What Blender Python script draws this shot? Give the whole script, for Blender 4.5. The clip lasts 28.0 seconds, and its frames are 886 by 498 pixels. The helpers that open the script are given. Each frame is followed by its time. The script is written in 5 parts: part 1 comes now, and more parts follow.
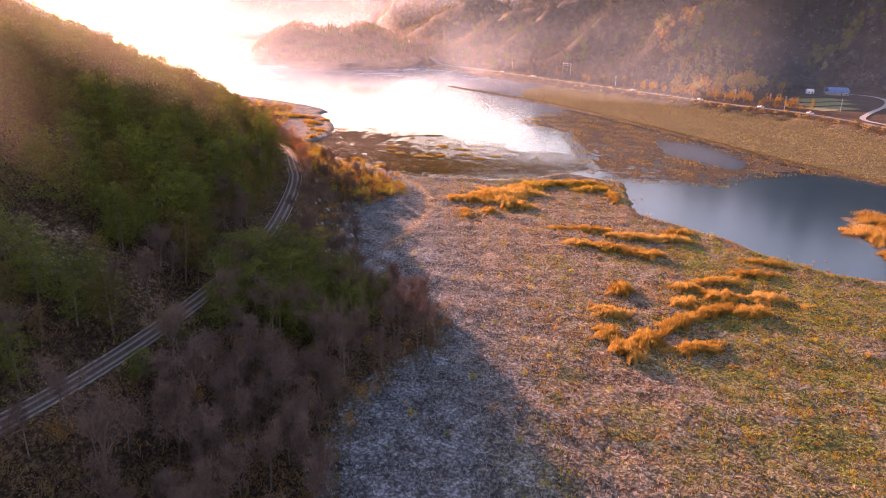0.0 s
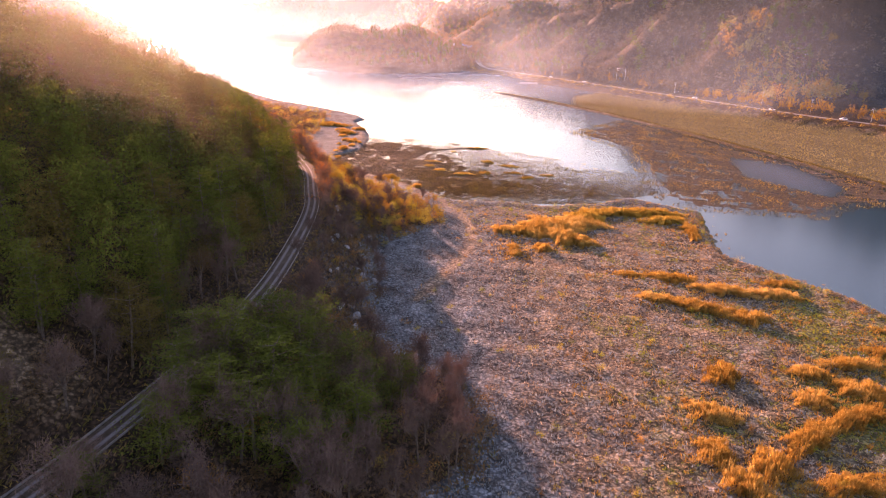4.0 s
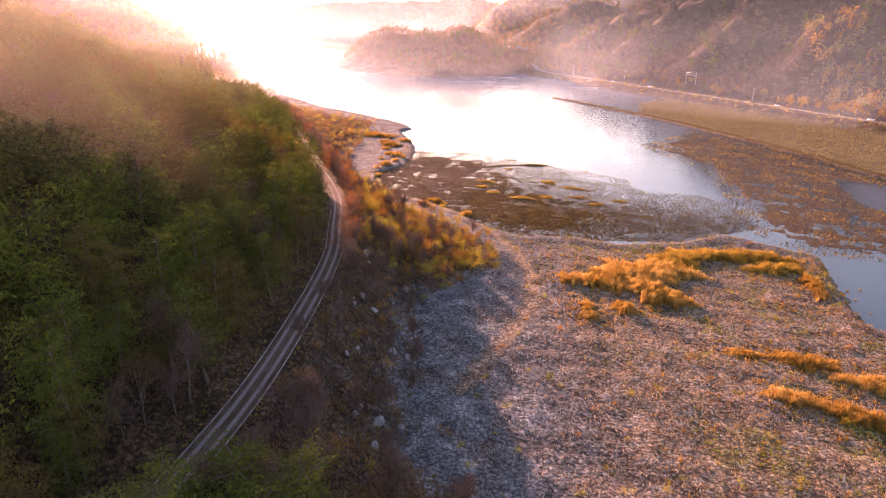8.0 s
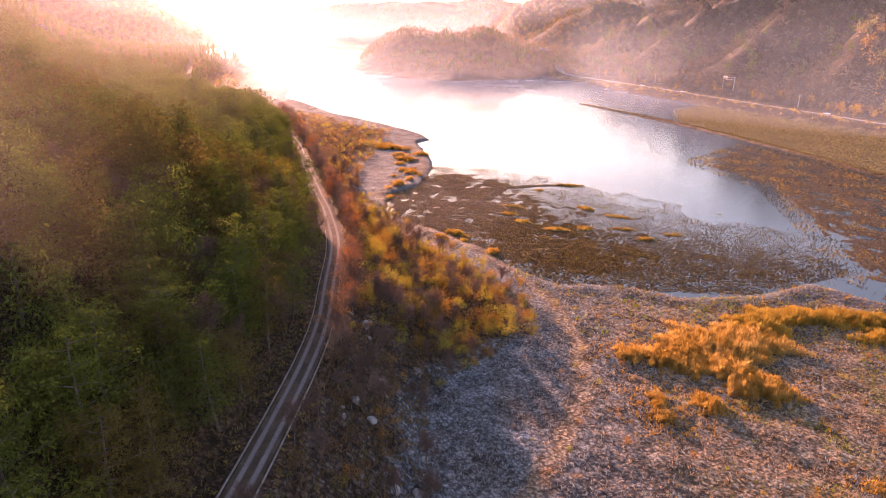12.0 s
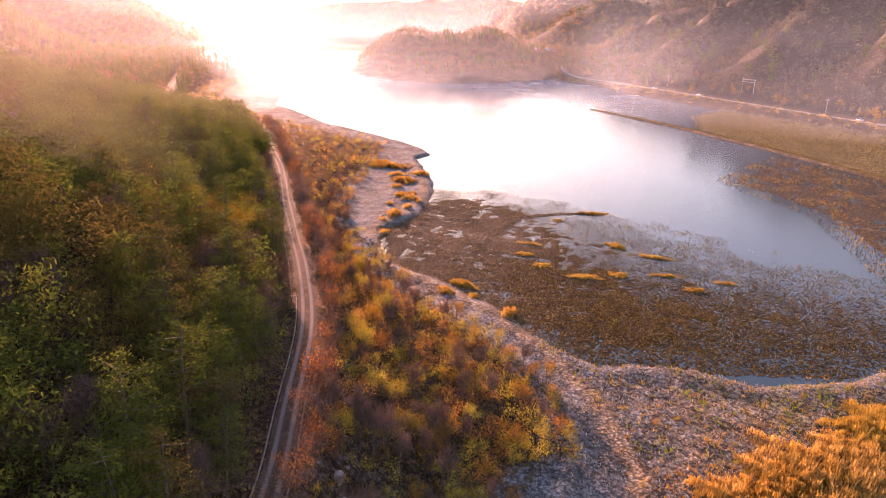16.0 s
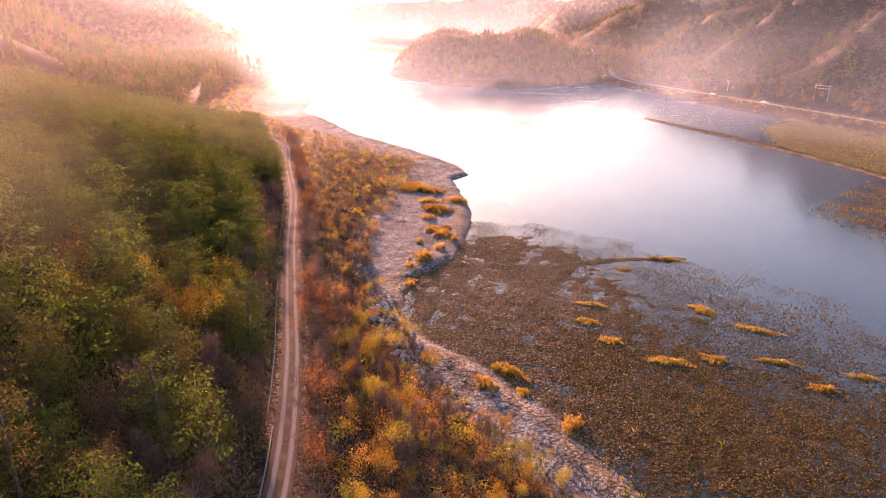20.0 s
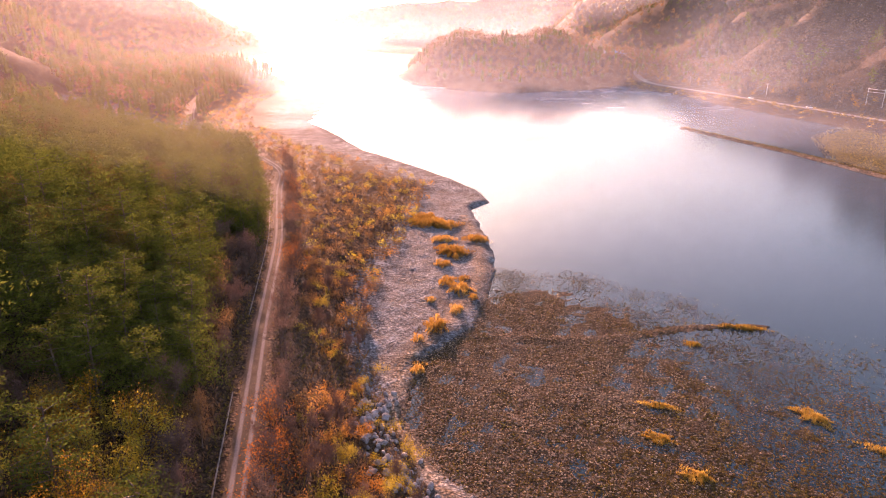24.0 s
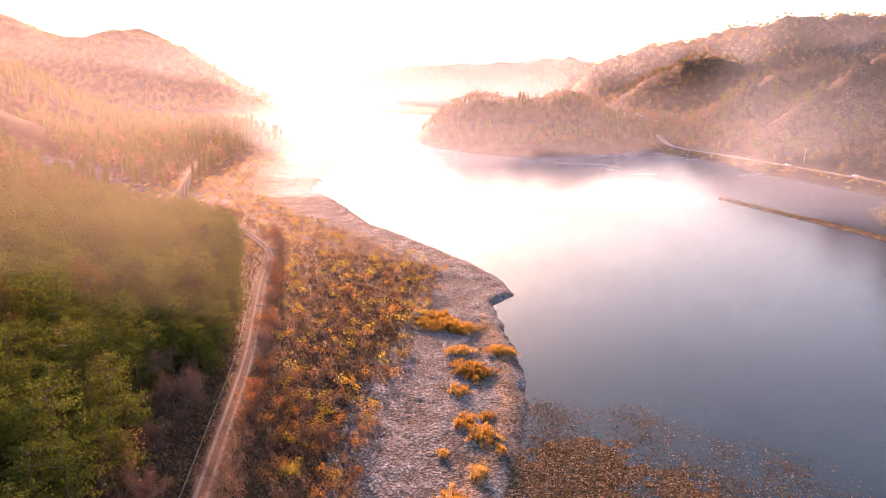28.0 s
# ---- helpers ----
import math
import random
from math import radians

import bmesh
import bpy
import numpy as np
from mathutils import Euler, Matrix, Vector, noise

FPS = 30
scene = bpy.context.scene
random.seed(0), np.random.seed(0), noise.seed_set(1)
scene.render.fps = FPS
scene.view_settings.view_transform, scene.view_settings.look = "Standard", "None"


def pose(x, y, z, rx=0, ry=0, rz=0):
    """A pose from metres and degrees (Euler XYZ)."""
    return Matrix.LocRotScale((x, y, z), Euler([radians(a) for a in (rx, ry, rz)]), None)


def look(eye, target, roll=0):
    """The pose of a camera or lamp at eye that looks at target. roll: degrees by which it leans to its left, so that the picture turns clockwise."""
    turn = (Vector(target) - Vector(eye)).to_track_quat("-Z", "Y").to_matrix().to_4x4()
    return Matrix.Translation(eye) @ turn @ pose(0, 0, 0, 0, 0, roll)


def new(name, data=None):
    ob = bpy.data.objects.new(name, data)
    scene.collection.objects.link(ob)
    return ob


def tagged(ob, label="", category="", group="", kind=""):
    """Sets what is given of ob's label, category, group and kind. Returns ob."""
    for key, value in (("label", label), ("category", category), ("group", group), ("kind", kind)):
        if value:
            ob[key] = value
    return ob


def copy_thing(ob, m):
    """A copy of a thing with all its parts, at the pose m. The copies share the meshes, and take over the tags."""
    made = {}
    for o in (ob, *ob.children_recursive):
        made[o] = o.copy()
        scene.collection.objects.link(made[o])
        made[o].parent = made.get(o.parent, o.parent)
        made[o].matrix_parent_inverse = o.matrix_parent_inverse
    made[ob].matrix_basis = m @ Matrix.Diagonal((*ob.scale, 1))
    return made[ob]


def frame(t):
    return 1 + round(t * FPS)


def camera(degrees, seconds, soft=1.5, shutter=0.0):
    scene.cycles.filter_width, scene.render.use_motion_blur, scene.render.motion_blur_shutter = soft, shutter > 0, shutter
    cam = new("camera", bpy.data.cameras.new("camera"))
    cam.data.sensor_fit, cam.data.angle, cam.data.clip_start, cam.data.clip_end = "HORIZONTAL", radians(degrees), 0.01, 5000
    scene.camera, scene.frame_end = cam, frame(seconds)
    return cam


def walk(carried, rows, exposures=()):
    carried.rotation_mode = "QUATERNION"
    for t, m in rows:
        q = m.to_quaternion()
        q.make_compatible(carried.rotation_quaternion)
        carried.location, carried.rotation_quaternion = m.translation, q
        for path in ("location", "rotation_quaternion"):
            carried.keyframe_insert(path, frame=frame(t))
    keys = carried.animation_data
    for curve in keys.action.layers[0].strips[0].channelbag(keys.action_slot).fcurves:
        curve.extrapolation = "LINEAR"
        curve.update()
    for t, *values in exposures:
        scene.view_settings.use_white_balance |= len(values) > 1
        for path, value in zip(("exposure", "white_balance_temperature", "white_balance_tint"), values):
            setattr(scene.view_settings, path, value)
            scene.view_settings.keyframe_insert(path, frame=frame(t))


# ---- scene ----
cam = camera(68.93, 28.0, soft=1.0)
# the flight: seconds, eye, target, roll
PATH = [
    (0, (0.00, 0.00, 55.00), (0.00, 94.40, 22.02), 1.35),
    (0.5, (-0.02, 3.74, 55.01), (-0.54, 98.16, 22.07), 1.40),
    (1, (-0.10, 7.62, 55.01), (-1.16, 102.03, 22.08), 1.41),
    (1.5, (-0.17, 11.65, 54.92), (-1.85, 106.06, 22.01), 1.40),
    (2, (-0.20, 15.86, 54.75), (-2.62, 110.28, 21.90), 1.38),
    (2.5, (-0.28, 20.24, 54.59), (-3.57, 114.66, 21.80), 1.37),
    (3, (-0.47, 24.70, 54.44), (-4.75, 119.09, 21.68), 1.39),
    (3.5, (-0.74, 29.17, 54.27), (-6.08, 123.51, 21.54), 1.45),
    (5.5, (-2.10, 47.36, 53.61), (-10.94, 141.50, 21.06), 1.36),
    (6, (-2.63, 51.88, 53.61), (-12.41, 145.93, 21.06), 1.27),
    (6.5, (-3.13, 56.24, 53.64), (-13.94, 150.17, 21.07), 1.23),
    (7, (-3.62, 60.39, 53.67), (-15.50, 154.19, 21.08), 1.22),
    (7.5, (-4.17, 64.52, 53.66), (-17.09, 158.17, 21.06), 1.21),
    (8, (-4.85, 68.66, 53.65), (-18.73, 162.17, 21.04), 1.21),
    (8.5, (-5.61, 72.70, 53.70), (-20.37, 166.07, 21.08), 1.20),
    (9, (-6.41, 76.66, 53.78), (-21.89, 169.91, 21.16), 1.21),
    (9.5, (-7.22, 80.66, 53.82), (-23.20, 173.83, 21.20), 1.23),
    (10, (-8.03, 84.77, 53.75), (-24.27, 177.91, 21.16), 1.25),
    (10.5, (-8.85, 89.00, 53.63), (-25.17, 182.13, 21.06), 1.28),
    (11, (-9.66, 93.23, 53.56), (-26.00, 186.36, 20.99), 1.32),
    (11.5, (-10.42, 97.39, 53.57), (-26.80, 190.51, 21.00), 1.32),
    (12, (-11.15, 101.48, 53.68), (-27.60, 194.58, 21.11), 1.25),
    (12.5, (-11.85, 105.53, 53.82), (-28.39, 198.62, 21.26), 1.17),
    (14.5, (-15.17, 120.94, 55.49), (-31.81, 213.94, 22.71), 0.90),
    (15, (-16.05, 125.44, 55.41), (-32.70, 218.45, 22.65), 0.89),
    (15.5, (-16.98, 129.96, 55.35), (-33.60, 222.97, 22.61), 0.89),
    (16, (-17.91, 134.41, 55.38), (-34.54, 227.42, 22.64), 0.90),
    (16.5, (-18.77, 138.76, 55.52), (-35.60, 231.72, 22.74), 0.91),
    (17, (-19.54, 143.10, 55.70), (-36.86, 235.96, 22.87), 0.90),
    (17.5, (-20.34, 147.53, 55.84), (-38.26, 240.27, 23.00), 0.86),
    (18, (-21.21, 152.02, 55.96), (-39.77, 244.64, 23.13), 0.83),
    (18.5, (-22.15, 156.54, 56.03), (-41.60, 248.97, 23.21), 0.80),
    (19, (-23.16, 161.09, 56.10), (-43.78, 253.28, 23.29), 0.78),
    (19.5, (-24.27, 165.64, 56.22), (-45.82, 257.62, 23.41), 0.75),
    (20, (-25.39, 170.16, 56.39), (-47.51, 261.99, 23.56), 0.71),
    (20.5, (-26.47, 174.64, 56.55), (-49.05, 266.36, 23.72), 0.66),
    (21, (-27.54, 179.15, 56.67), (-50.54, 270.77, 23.85), 0.59),
    (21.5, (-28.58, 183.70, 56.79), (-51.91, 275.23, 23.96), 0.44),
    (23.5, (-33.15, 201.20, 57.72), (-57.40, 292.49, 24.89), 0.07),
    (24, (-34.30, 205.48, 57.91), (-58.84, 296.69, 25.08), 0.04),
    (24.5, (-35.48, 209.86, 58.02), (-60.30, 301.01, 25.22), 0.05),
    (25, (-36.75, 214.35, 58.06), (-61.83, 305.55, 25.60), 0.09),
    (25.5, (-38.08, 218.87, 58.12), (-63.47, 310.29, 26.55), 0.12),
    (26, (-39.46, 223.41, 58.19), (-65.18, 315.17, 27.90), 0.15),
    (26.5, (-40.85, 227.93, 58.28), (-66.90, 320.05, 29.37), 0.20),
    (27, (-42.17, 232.34, 58.38), (-68.59, 324.80, 30.92), 0.24),
    (27.5, (-43.48, 236.67, 58.51), (-70.28, 329.44, 32.53), 0.26),
    (28, (-44.82, 240.99, 58.72), (-71.97, 334.05, 34.20), 0.25),
]
walk(cam, [(t, look(e, g, r)) for t, e, g, r in PATH],
     [(0, 2.24, 7800, 48), (8, 2.22, 7800, 48), (24, 2.16, 7800, 48), (28, 2.28, 8300, 48)])

# ---- sun, sky ----
SUN_EL, SUN_AZ = 10.0, -28.0          # degrees; azimuth from +Y towards +X
world = bpy.data.worlds.new("world")
scene.world = world
world.use_nodes = True
wn = world.node_tree.nodes
sky = wn.new("ShaderNodeTexSky")
sky.sky_type, sky.sun_disc = "NISHITA", False
sky.sun_elevation, sky.sun_rotation = radians(SUN_EL), radians(SUN_AZ)
sky.air_density, sky.dust_density, sky.ozone_density = 1.0, 1.0, 1.5
wn["Background"].inputs["Strength"].default_value = 0.15
world.node_tree.links.new(sky.outputs[0], wn["Background"].inputs["Color"])
sun = new("sun", bpy.data.lights.new("sun", "SUN"))
sun.data.energy, sun.data.angle, sun.data.color = 5.0, radians(0.6), (1.0, 0.6, 0.43)
sd = Vector((math.sin(radians(SUN_AZ)) * math.cos(radians(SUN_EL)), math.cos(radians(SUN_AZ)) * math.cos(radians(SUN_EL)), math.sin(radians(SUN_EL))))
sun.matrix_world = look(sd * 100, (0, 0, 0))

rng = np.random.default_rng(7)


# ---- materials ----
def tree_of(name):
    m = bpy.data.materials.new(name)
    m.use_nodes = True
    nt = m.node_tree
    return m, nt, nt.nodes["Principled BSDF"]


def ramp(nt, fac, stops):
    r = nt.nodes.new("ShaderNodeValToRGB")
    while len(r.color_ramp.elements) < len(stops):
        r.color_ramp.elements.new(0.5)
    for e, (p, c) in zip(r.color_ramp.elements, stops):
        e.position, e.color = p, (*c, 1)
    nt.links.new(fac, r.inputs[0])
    return r.outputs[0]


def noise_at(nt, scale, detail=4.0, rough=0.55, vector=None):
    n = nt.nodes.new("ShaderNodeTexNoise")
    n.inputs["Scale"].default_value, n.inputs["Detail"].default_value, n.inputs["Roughness"].default_value = scale, detail, rough
    if vector is None:
        vector = nt.nodes.new("ShaderNodeNewGeometry").outputs["Position"]
    nt.links.new(vector, n.inputs["Vector"])
    return n.outputs["Fac"]


def mixed(nt, fac, a, b, mode="MIX"):
    m = nt.nodes.new("ShaderNodeMix")
    m.data_type, m.blend_type = "RGBA", mode
    for s, v in ((m.inputs[0], fac), (m.inputs[6], a), (m.inputs[7], b)):
        if isinstance(v, (int, float)):
            s.default_value = v
        elif isinstance(v, tuple):
            s.default_value = (*v, 1)
        else:
            nt.links.new(v, s)
    return m.outputs[2]


def calc(nt, op, a, b=0.0):
    m = nt.nodes.new("ShaderNodeMath")
    m.operation = op
    for s, v in zip(m.inputs, (a, b)):
        if isinstance(v, (int, float)):
            s.default_value = v
        else:
            nt.links.new(v, s)
    return m.outputs[0]


def bumped(nt, bsdf, height, strength, dist):
    b = nt.nodes.new("ShaderNodeBump")
    b.inputs["Strength"].default_value, b.inputs["Distance"].default_value = strength, dist
    nt.links.new(height, b.inputs["Height"])
    nt.links.new(b.outputs[0], bsdf.inputs["Normal"])


def surface(name, a, b, c, scale, rough=0.9, bump=0.3, dist=0.05, fine=8.0, metal=0.0):
    """Three-tone surface with coarse and fine variation."""
    m, nt, p = tree_of(name)
    n1, n2 = noise_at(nt, scale), noise_at(nt, scale * fine, 6.0, 0.65)
    f = calc(nt, "ADD", calc(nt, "MULTIPLY", n1, 0.6), calc(nt, "MULTIPLY", n2, 0.4))
    nt.links.new(ramp(nt, f, [(0.35, a), (0.5, b), (0.64, c)]), p.inputs["Base Color"])
    p.inputs["Roughness"].default_value, p.inputs["Metallic"].default_value = rough, metal
    p.inputs["Specular IOR Level"].default_value = 0.25
    bumped(nt, p, n2, bump, dist)
    return m


def foliage(name, a, b, c, scale=0.25, through_light=0.45):
    """Thin leaves: part of the light comes through them."""
    m, nt, p = tree_of(name)
    nt.nodes.remove(p)
    g = nt.nodes.new("ShaderNodeNewGeometry")
    o = nt.nodes.new("ShaderNodeObjectInfo")
    f = calc(nt, "ADD", calc(nt, "MULTIPLY", noise_at(nt, scale, 2.0), 0.5), calc(nt, "ADD", 0.07, calc(nt, "MULTIPLY", g.outputs["Random Per Island"], 0.16)))
    f = calc(nt, "ADD", f, calc(nt, "MULTIPLY", o.outputs["Random"], 0.2))
    col = ramp(nt, f, [(0.25, a), (0.5, b), (0.75, c)])
    d, t, mx = nt.nodes.new("ShaderNodeBsdfDiffuse"), nt.nodes.new("ShaderNodeBsdfTranslucent"), nt.nodes.new("ShaderNodeMixShader")
    nt.links.new(col, d.inputs["Color"]), nt.links.new(col, t.inputs["Color"])
    mx.inputs[0].default_value = through_light
    nt.links.new(d.outputs[0], mx.inputs[1]), nt.links.new(t.outputs[0], mx.inputs[2])
    nt.links.new(mx.outputs[0], nt.nodes["Material Output"].inputs["Surface"])
    return m


M_PINE = foliage("pine_needles", (0.045, 0.058, 0.014), (0.085, 0.105, 0.02), (0.13, 0.148, 0.027), 0.25, 0.32)
M_LARCH = foliage("rusty_larch_needles", (0.06, 0.05, 0.016), (0.11, 0.085, 0.024), (0.16, 0.115, 0.032), 0.25, 0.3)
M_YELLOW = foliage("yellow_leaves", (0.2, 0.15, 0.02), (0.36, 0.28, 0.035), (0.5, 0.41, 0.07))
M_ORANGE = foliage("orange_leaves", (0.2, 0.085, 0.022), (0.37, 0.18, 0.04), (0.47, 0.28, 0.08))
M_GOLD = foliage("golden_leaves", (0.2, 0.1, 0.015), (0.33, 0.175, 0.02), (0.44, 0.27, 0.04), 0.25, 0.35)
M_RED = foliage("red_leaves", (0.24, 0.075, 0.02), (0.37, 0.13, 0.026), (0.42, 0.2, 0.05))
M_RUSSET = foliage("russet_leaves", (0.075, 0.048, 0.026), (0.155, 0.095, 0.045), (0.28, 0.17, 0.07))
M_TWIG = foliage("bare_twigs", (0.07, 0.045, 0.035), (0.12, 0.08, 0.065), (0.18, 0.12, 0.1), 0.4, 0.15)
M_BARK = surface("bark", (0.05, 0.035, 0.025), (0.09, 0.065, 0.05), (0.15, 0.12, 0.1), 1.5)
M_REED = foliage("reed_stalks", (0.17, 0.086, 0.02), (0.34, 0.195, 0.042), (0.52, 0.345, 0.12), 0.3, 0.5)
M_FROST = foliage("frosted_grass", (0.075, 0.08, 0.078), (0.16, 0.178, 0.185), (0.34, 0.385, 0.42), 0.6, 0.3)
M_RIME = foliage("rimed_grass", (0.13, 0.148, 0.15), (0.23, 0.265, 0.275), (0.38, 0.435, 0.465), 0.6, 0.5)
M_PALEDRY = foliage("pale_dry_grass", (0.165, 0.114, 0.066), (0.32, 0.236, 0.15), (0.5, 0.4, 0.295), 0.3, 0.5)
M_DRY = foliage("dry_grass", (0.13, 0.084, 0.045), (0.3, 0.205, 0.12), (0.48, 0.365, 0.25), 0.25, 0.35)
M_GREENGRASS = foliage("yellow_green_grass", (0.12, 0.14, 0.015), (0.26, 0.26, 0.025), (0.42, 0.39, 0.05), 0.15, 0.4)
M_SEDGE = foliage("brown_sedge", (0.05, 0.038, 0.017), (0.13, 0.1, 0.044), (0.27, 0.215, 0.11), 0.5, 0.3)


def ground_material():
    m, nt, p = tree_of("ground")
    at = nt.nodes.new("ShaderNodeAttribute")
    at.attribute_name = "cover"
    sep = nt.nodes.new("ShaderNodeSeparateColor")
    nt.links.new(at.outputs["Color"], sep.inputs[0])
    n1, n2, n3 = noise_at(nt, 0.07), noise_at(nt, 0.9, 5.0, 0.65), noise_at(nt, 5.0, 5.0, 0.7)
    patch = calc(nt, "ADD", calc(nt, "MULTIPLY", noise_at(nt, 0.21, 3.0), 0.4), calc(nt, "ADD", calc(nt, "MULTIPLY", n2, 0.35), calc(nt, "MULTIPLY", n3, 0.25)))
    litter = ramp(nt, calc(nt, "ADD", calc(nt, "MULTIPLY", n1, 0.4), calc(nt, "MULTIPLY", n2, 0.6)), [(0.38, (0.035, 0.022, 0.012)), (0.5, (0.075, 0.046, 0.026)), (0.6, (0.13, 0.082, 0.048))])
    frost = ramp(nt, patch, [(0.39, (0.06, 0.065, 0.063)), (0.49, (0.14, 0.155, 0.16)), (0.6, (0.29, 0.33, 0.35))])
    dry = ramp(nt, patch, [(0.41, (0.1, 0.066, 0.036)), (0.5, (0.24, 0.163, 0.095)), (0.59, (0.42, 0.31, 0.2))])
    mud = ramp(nt, calc(nt, "ADD", calc(nt, "MULTIPLY", n2, 0.6), calc(nt, "MULTIPLY", n3, 0.4)), [(0.4, (0.022, 0.016, 0.01)), (0.5, (0.075, 0.055, 0.034)), (0.6, (0.19, 0.145, 0.105))])
    breakup = calc(nt, "MULTIPLY", calc(nt, "SUBTRACT", n2, 0.5), 0.9)
    col = litter
    for ch, c in (("Green", dry), ("Red", frost), ("Blue", mud)):
        f = nt.nodes.new("ShaderNodeClamp")
        nt.links.new(calc(nt, "ADD", sep.outputs[ch], calc(nt, "MULTIPLY", breakup, calc(nt, "GREATER_THAN", sep.outputs[ch], 0.02))), f.inputs[0])
        col = mixed(nt, f.outputs[0], col, c)
    ag = nt.nodes.new("ShaderNodeAttribute")
    ag.attribute_name = "grass"
    herb = ramp(nt, calc(nt, "ADD", calc(nt, "MULTIPLY", n2, 0.6), calc(nt, "MULTIPLY", n3, 0.4)), [(0.38, (0.05, 0.06, 0.012)), (0.5, (0.12, 0.135, 0.022)), (0.62, (0.24, 0.22, 0.05))])
    f = nt.nodes.new("ShaderNodeClamp")
    nt.links.new(calc(nt, "MULTIPLY", ag.outputs["Fac"], calc(nt, "ADD", 0.75, breakup)), f.inputs[0])
    col = mixed(nt, f.outputs[0], col, herb)
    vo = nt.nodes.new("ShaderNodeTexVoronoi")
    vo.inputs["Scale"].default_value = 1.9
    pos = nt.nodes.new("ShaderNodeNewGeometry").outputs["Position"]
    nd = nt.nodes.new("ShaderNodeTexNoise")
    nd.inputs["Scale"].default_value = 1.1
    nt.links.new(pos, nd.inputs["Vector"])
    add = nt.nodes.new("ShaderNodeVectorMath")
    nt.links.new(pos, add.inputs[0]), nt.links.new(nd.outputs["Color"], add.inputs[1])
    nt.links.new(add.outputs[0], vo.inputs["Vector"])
    # gaps between tussocks darkened: their shade is multiplied into the colour
    gap_shade = ramp(nt, calc(nt, "ADD", vo.outputs["Distance"], calc(nt, "MULTIPLY", calc(nt, "SUBTRACT", n3, 0.5), 0.5)), [(0.3, (1, 1, 1)), (0.62, (0.34, 0.34, 0.34))])
    nt.links.new(mixed(nt, 1.0, col, gap_shade, "MULTIPLY"), p.inputs["Base Color"])
    p.inputs["Roughness"].default_value = 0.95
    p.inputs["Specular IOR Level"].default_value = 0.15
    bumped(nt, p, calc(nt, "ADD", calc(nt, "MULTIPLY", n3, 0.5), calc(nt, "MULTIPLY", vo.outputs["Distance"], -1.0)), 0.7, 0.35)
    return m


def water_material():
    m, nt, p = tree_of("lake_water")
    n = noise_at(nt, 0.03, 3.0)
    nt.links.new(ramp(nt, n, [(0.35, (0.005, 0.022, 0.032)), (0.65, (0.009, 0.032, 0.042))]), p.inputs["Base Color"])
    p.inputs["Roughness"].default_value, p.inputs["IOR"].default_value = 0.16, 1.33
    p.inputs["Specular IOR Level"].default_value = 0.36
    bumped(nt, p, noise_at(nt, 0.7, 2.0), 0.035, 0.05)
    return m


def road_material():
    m, nt, p = tree_of("road_surface")
    at = nt.nodes.new("ShaderNodeAttribute")
    at.attribute_name = "across"
    n1, n2 = noise_at(nt, 0.5), noise_at(nt, 6.0, 6.0, 0.7)
    base = ramp(nt, calc(nt, "ADD", calc(nt, "MULTIPLY", n1, 0.5), calc(nt, "MULTIPLY", n2, 0.5)), [(0.36, (0.035, 0.027, 0.018)), (0.5, (0.06, 0.046, 0.032)), (0.64, (0.1, 0.078, 0.058))])
    worn = ramp(nt, n2, [(0.35, (0.11, 0.1, 0.098)), (0.65, (0.18, 0.165, 0.16))])
    wheel = calc(nt, "ABSOLUTE", calc(nt, "SUBTRACT", calc(nt, "ABSOLUTE", at.outputs["Fac"]), 0.48))
    fac = ramp(nt, calc(nt, "ADD", wheel, calc(nt, "MULTIPLY", calc(nt, "SUBTRACT", n1, 0.5), 0.2)), [(0.1, (1, 1, 1)), (0.24, (0, 0, 0))])
    nt.links.new(mixed(nt, fac, base, worn), p.inputs["Base Color"])
    p.inputs["Roughness"].default_value = 1.0
    p.inputs["Specular IOR Level"].default_value = 0.08
    bumped(nt, p, n2, 0.4, 0.02)
    return m


def mist_material(name, thick, fall, streak, thin=0.8, detail=4.0, tint=(0.8, 0.88, 1.0)):
    """Thin mist: lets most light by and scatters the rest; thins out upwards."""
    m, nt, p = tree_of(name)
    nt.nodes.remove(p)
    g = nt.nodes.new("ShaderNodeNewGeometry")
    sep = nt.nodes.new("ShaderNodeSeparateXYZ")
    nt.links.new(g.outputs["Position"], sep.inputs[0])
    mp = nt.nodes.new("ShaderNodeMapping")
    mp.inputs["Scale"].default_value = streak
    nt.links.new(g.outputs["Position"], mp.inputs["Vector"])
    n = noise_at(nt, 1.0, detail, 0.6, mp.outputs[0])
    n = ramp(nt, n, [(0.3, (thin, thin, thin)), (0.7, (1, 1, 1))])
    at = nt.nodes.new("ShaderNodeAttribute")
    at.attribute_name = "veil"
    a = calc(nt, "MULTIPLY", calc(nt, "MULTIPLY", n, thick), at.outputs["Fac"])
    if fall:
        a = calc(nt, "MULTIPLY", a, calc(nt, "POWER", 2.718, calc(nt, "MULTIPLY", sep.outputs[2], -1.0 / fall)))
    t, d, tr, s1, s2 = [nt.nodes.new("ShaderNode" + k) for k in ("BsdfTranslucent", "BsdfDiffuse", "BsdfTransparent", "MixShader", "MixShader")]
    t.inputs["Color"].default_value = d.inputs["Color"].default_value = (*tint, 1)
    s1.inputs[0].default_value = 0.25
    nt.links.new(t.outputs[0], s1.inputs[1]), nt.links.new(d.outputs[0], s1.inputs[2])
    nt.links.new(a, s2.inputs[0]), nt.links.new(tr.outputs[0], s2.inputs[1]), nt.links.new(s1.outputs[0], s2.inputs[2])
    nt.links.new(s2.outputs[0], nt.nodes["Material Output"].inputs["Surface"])
    return m


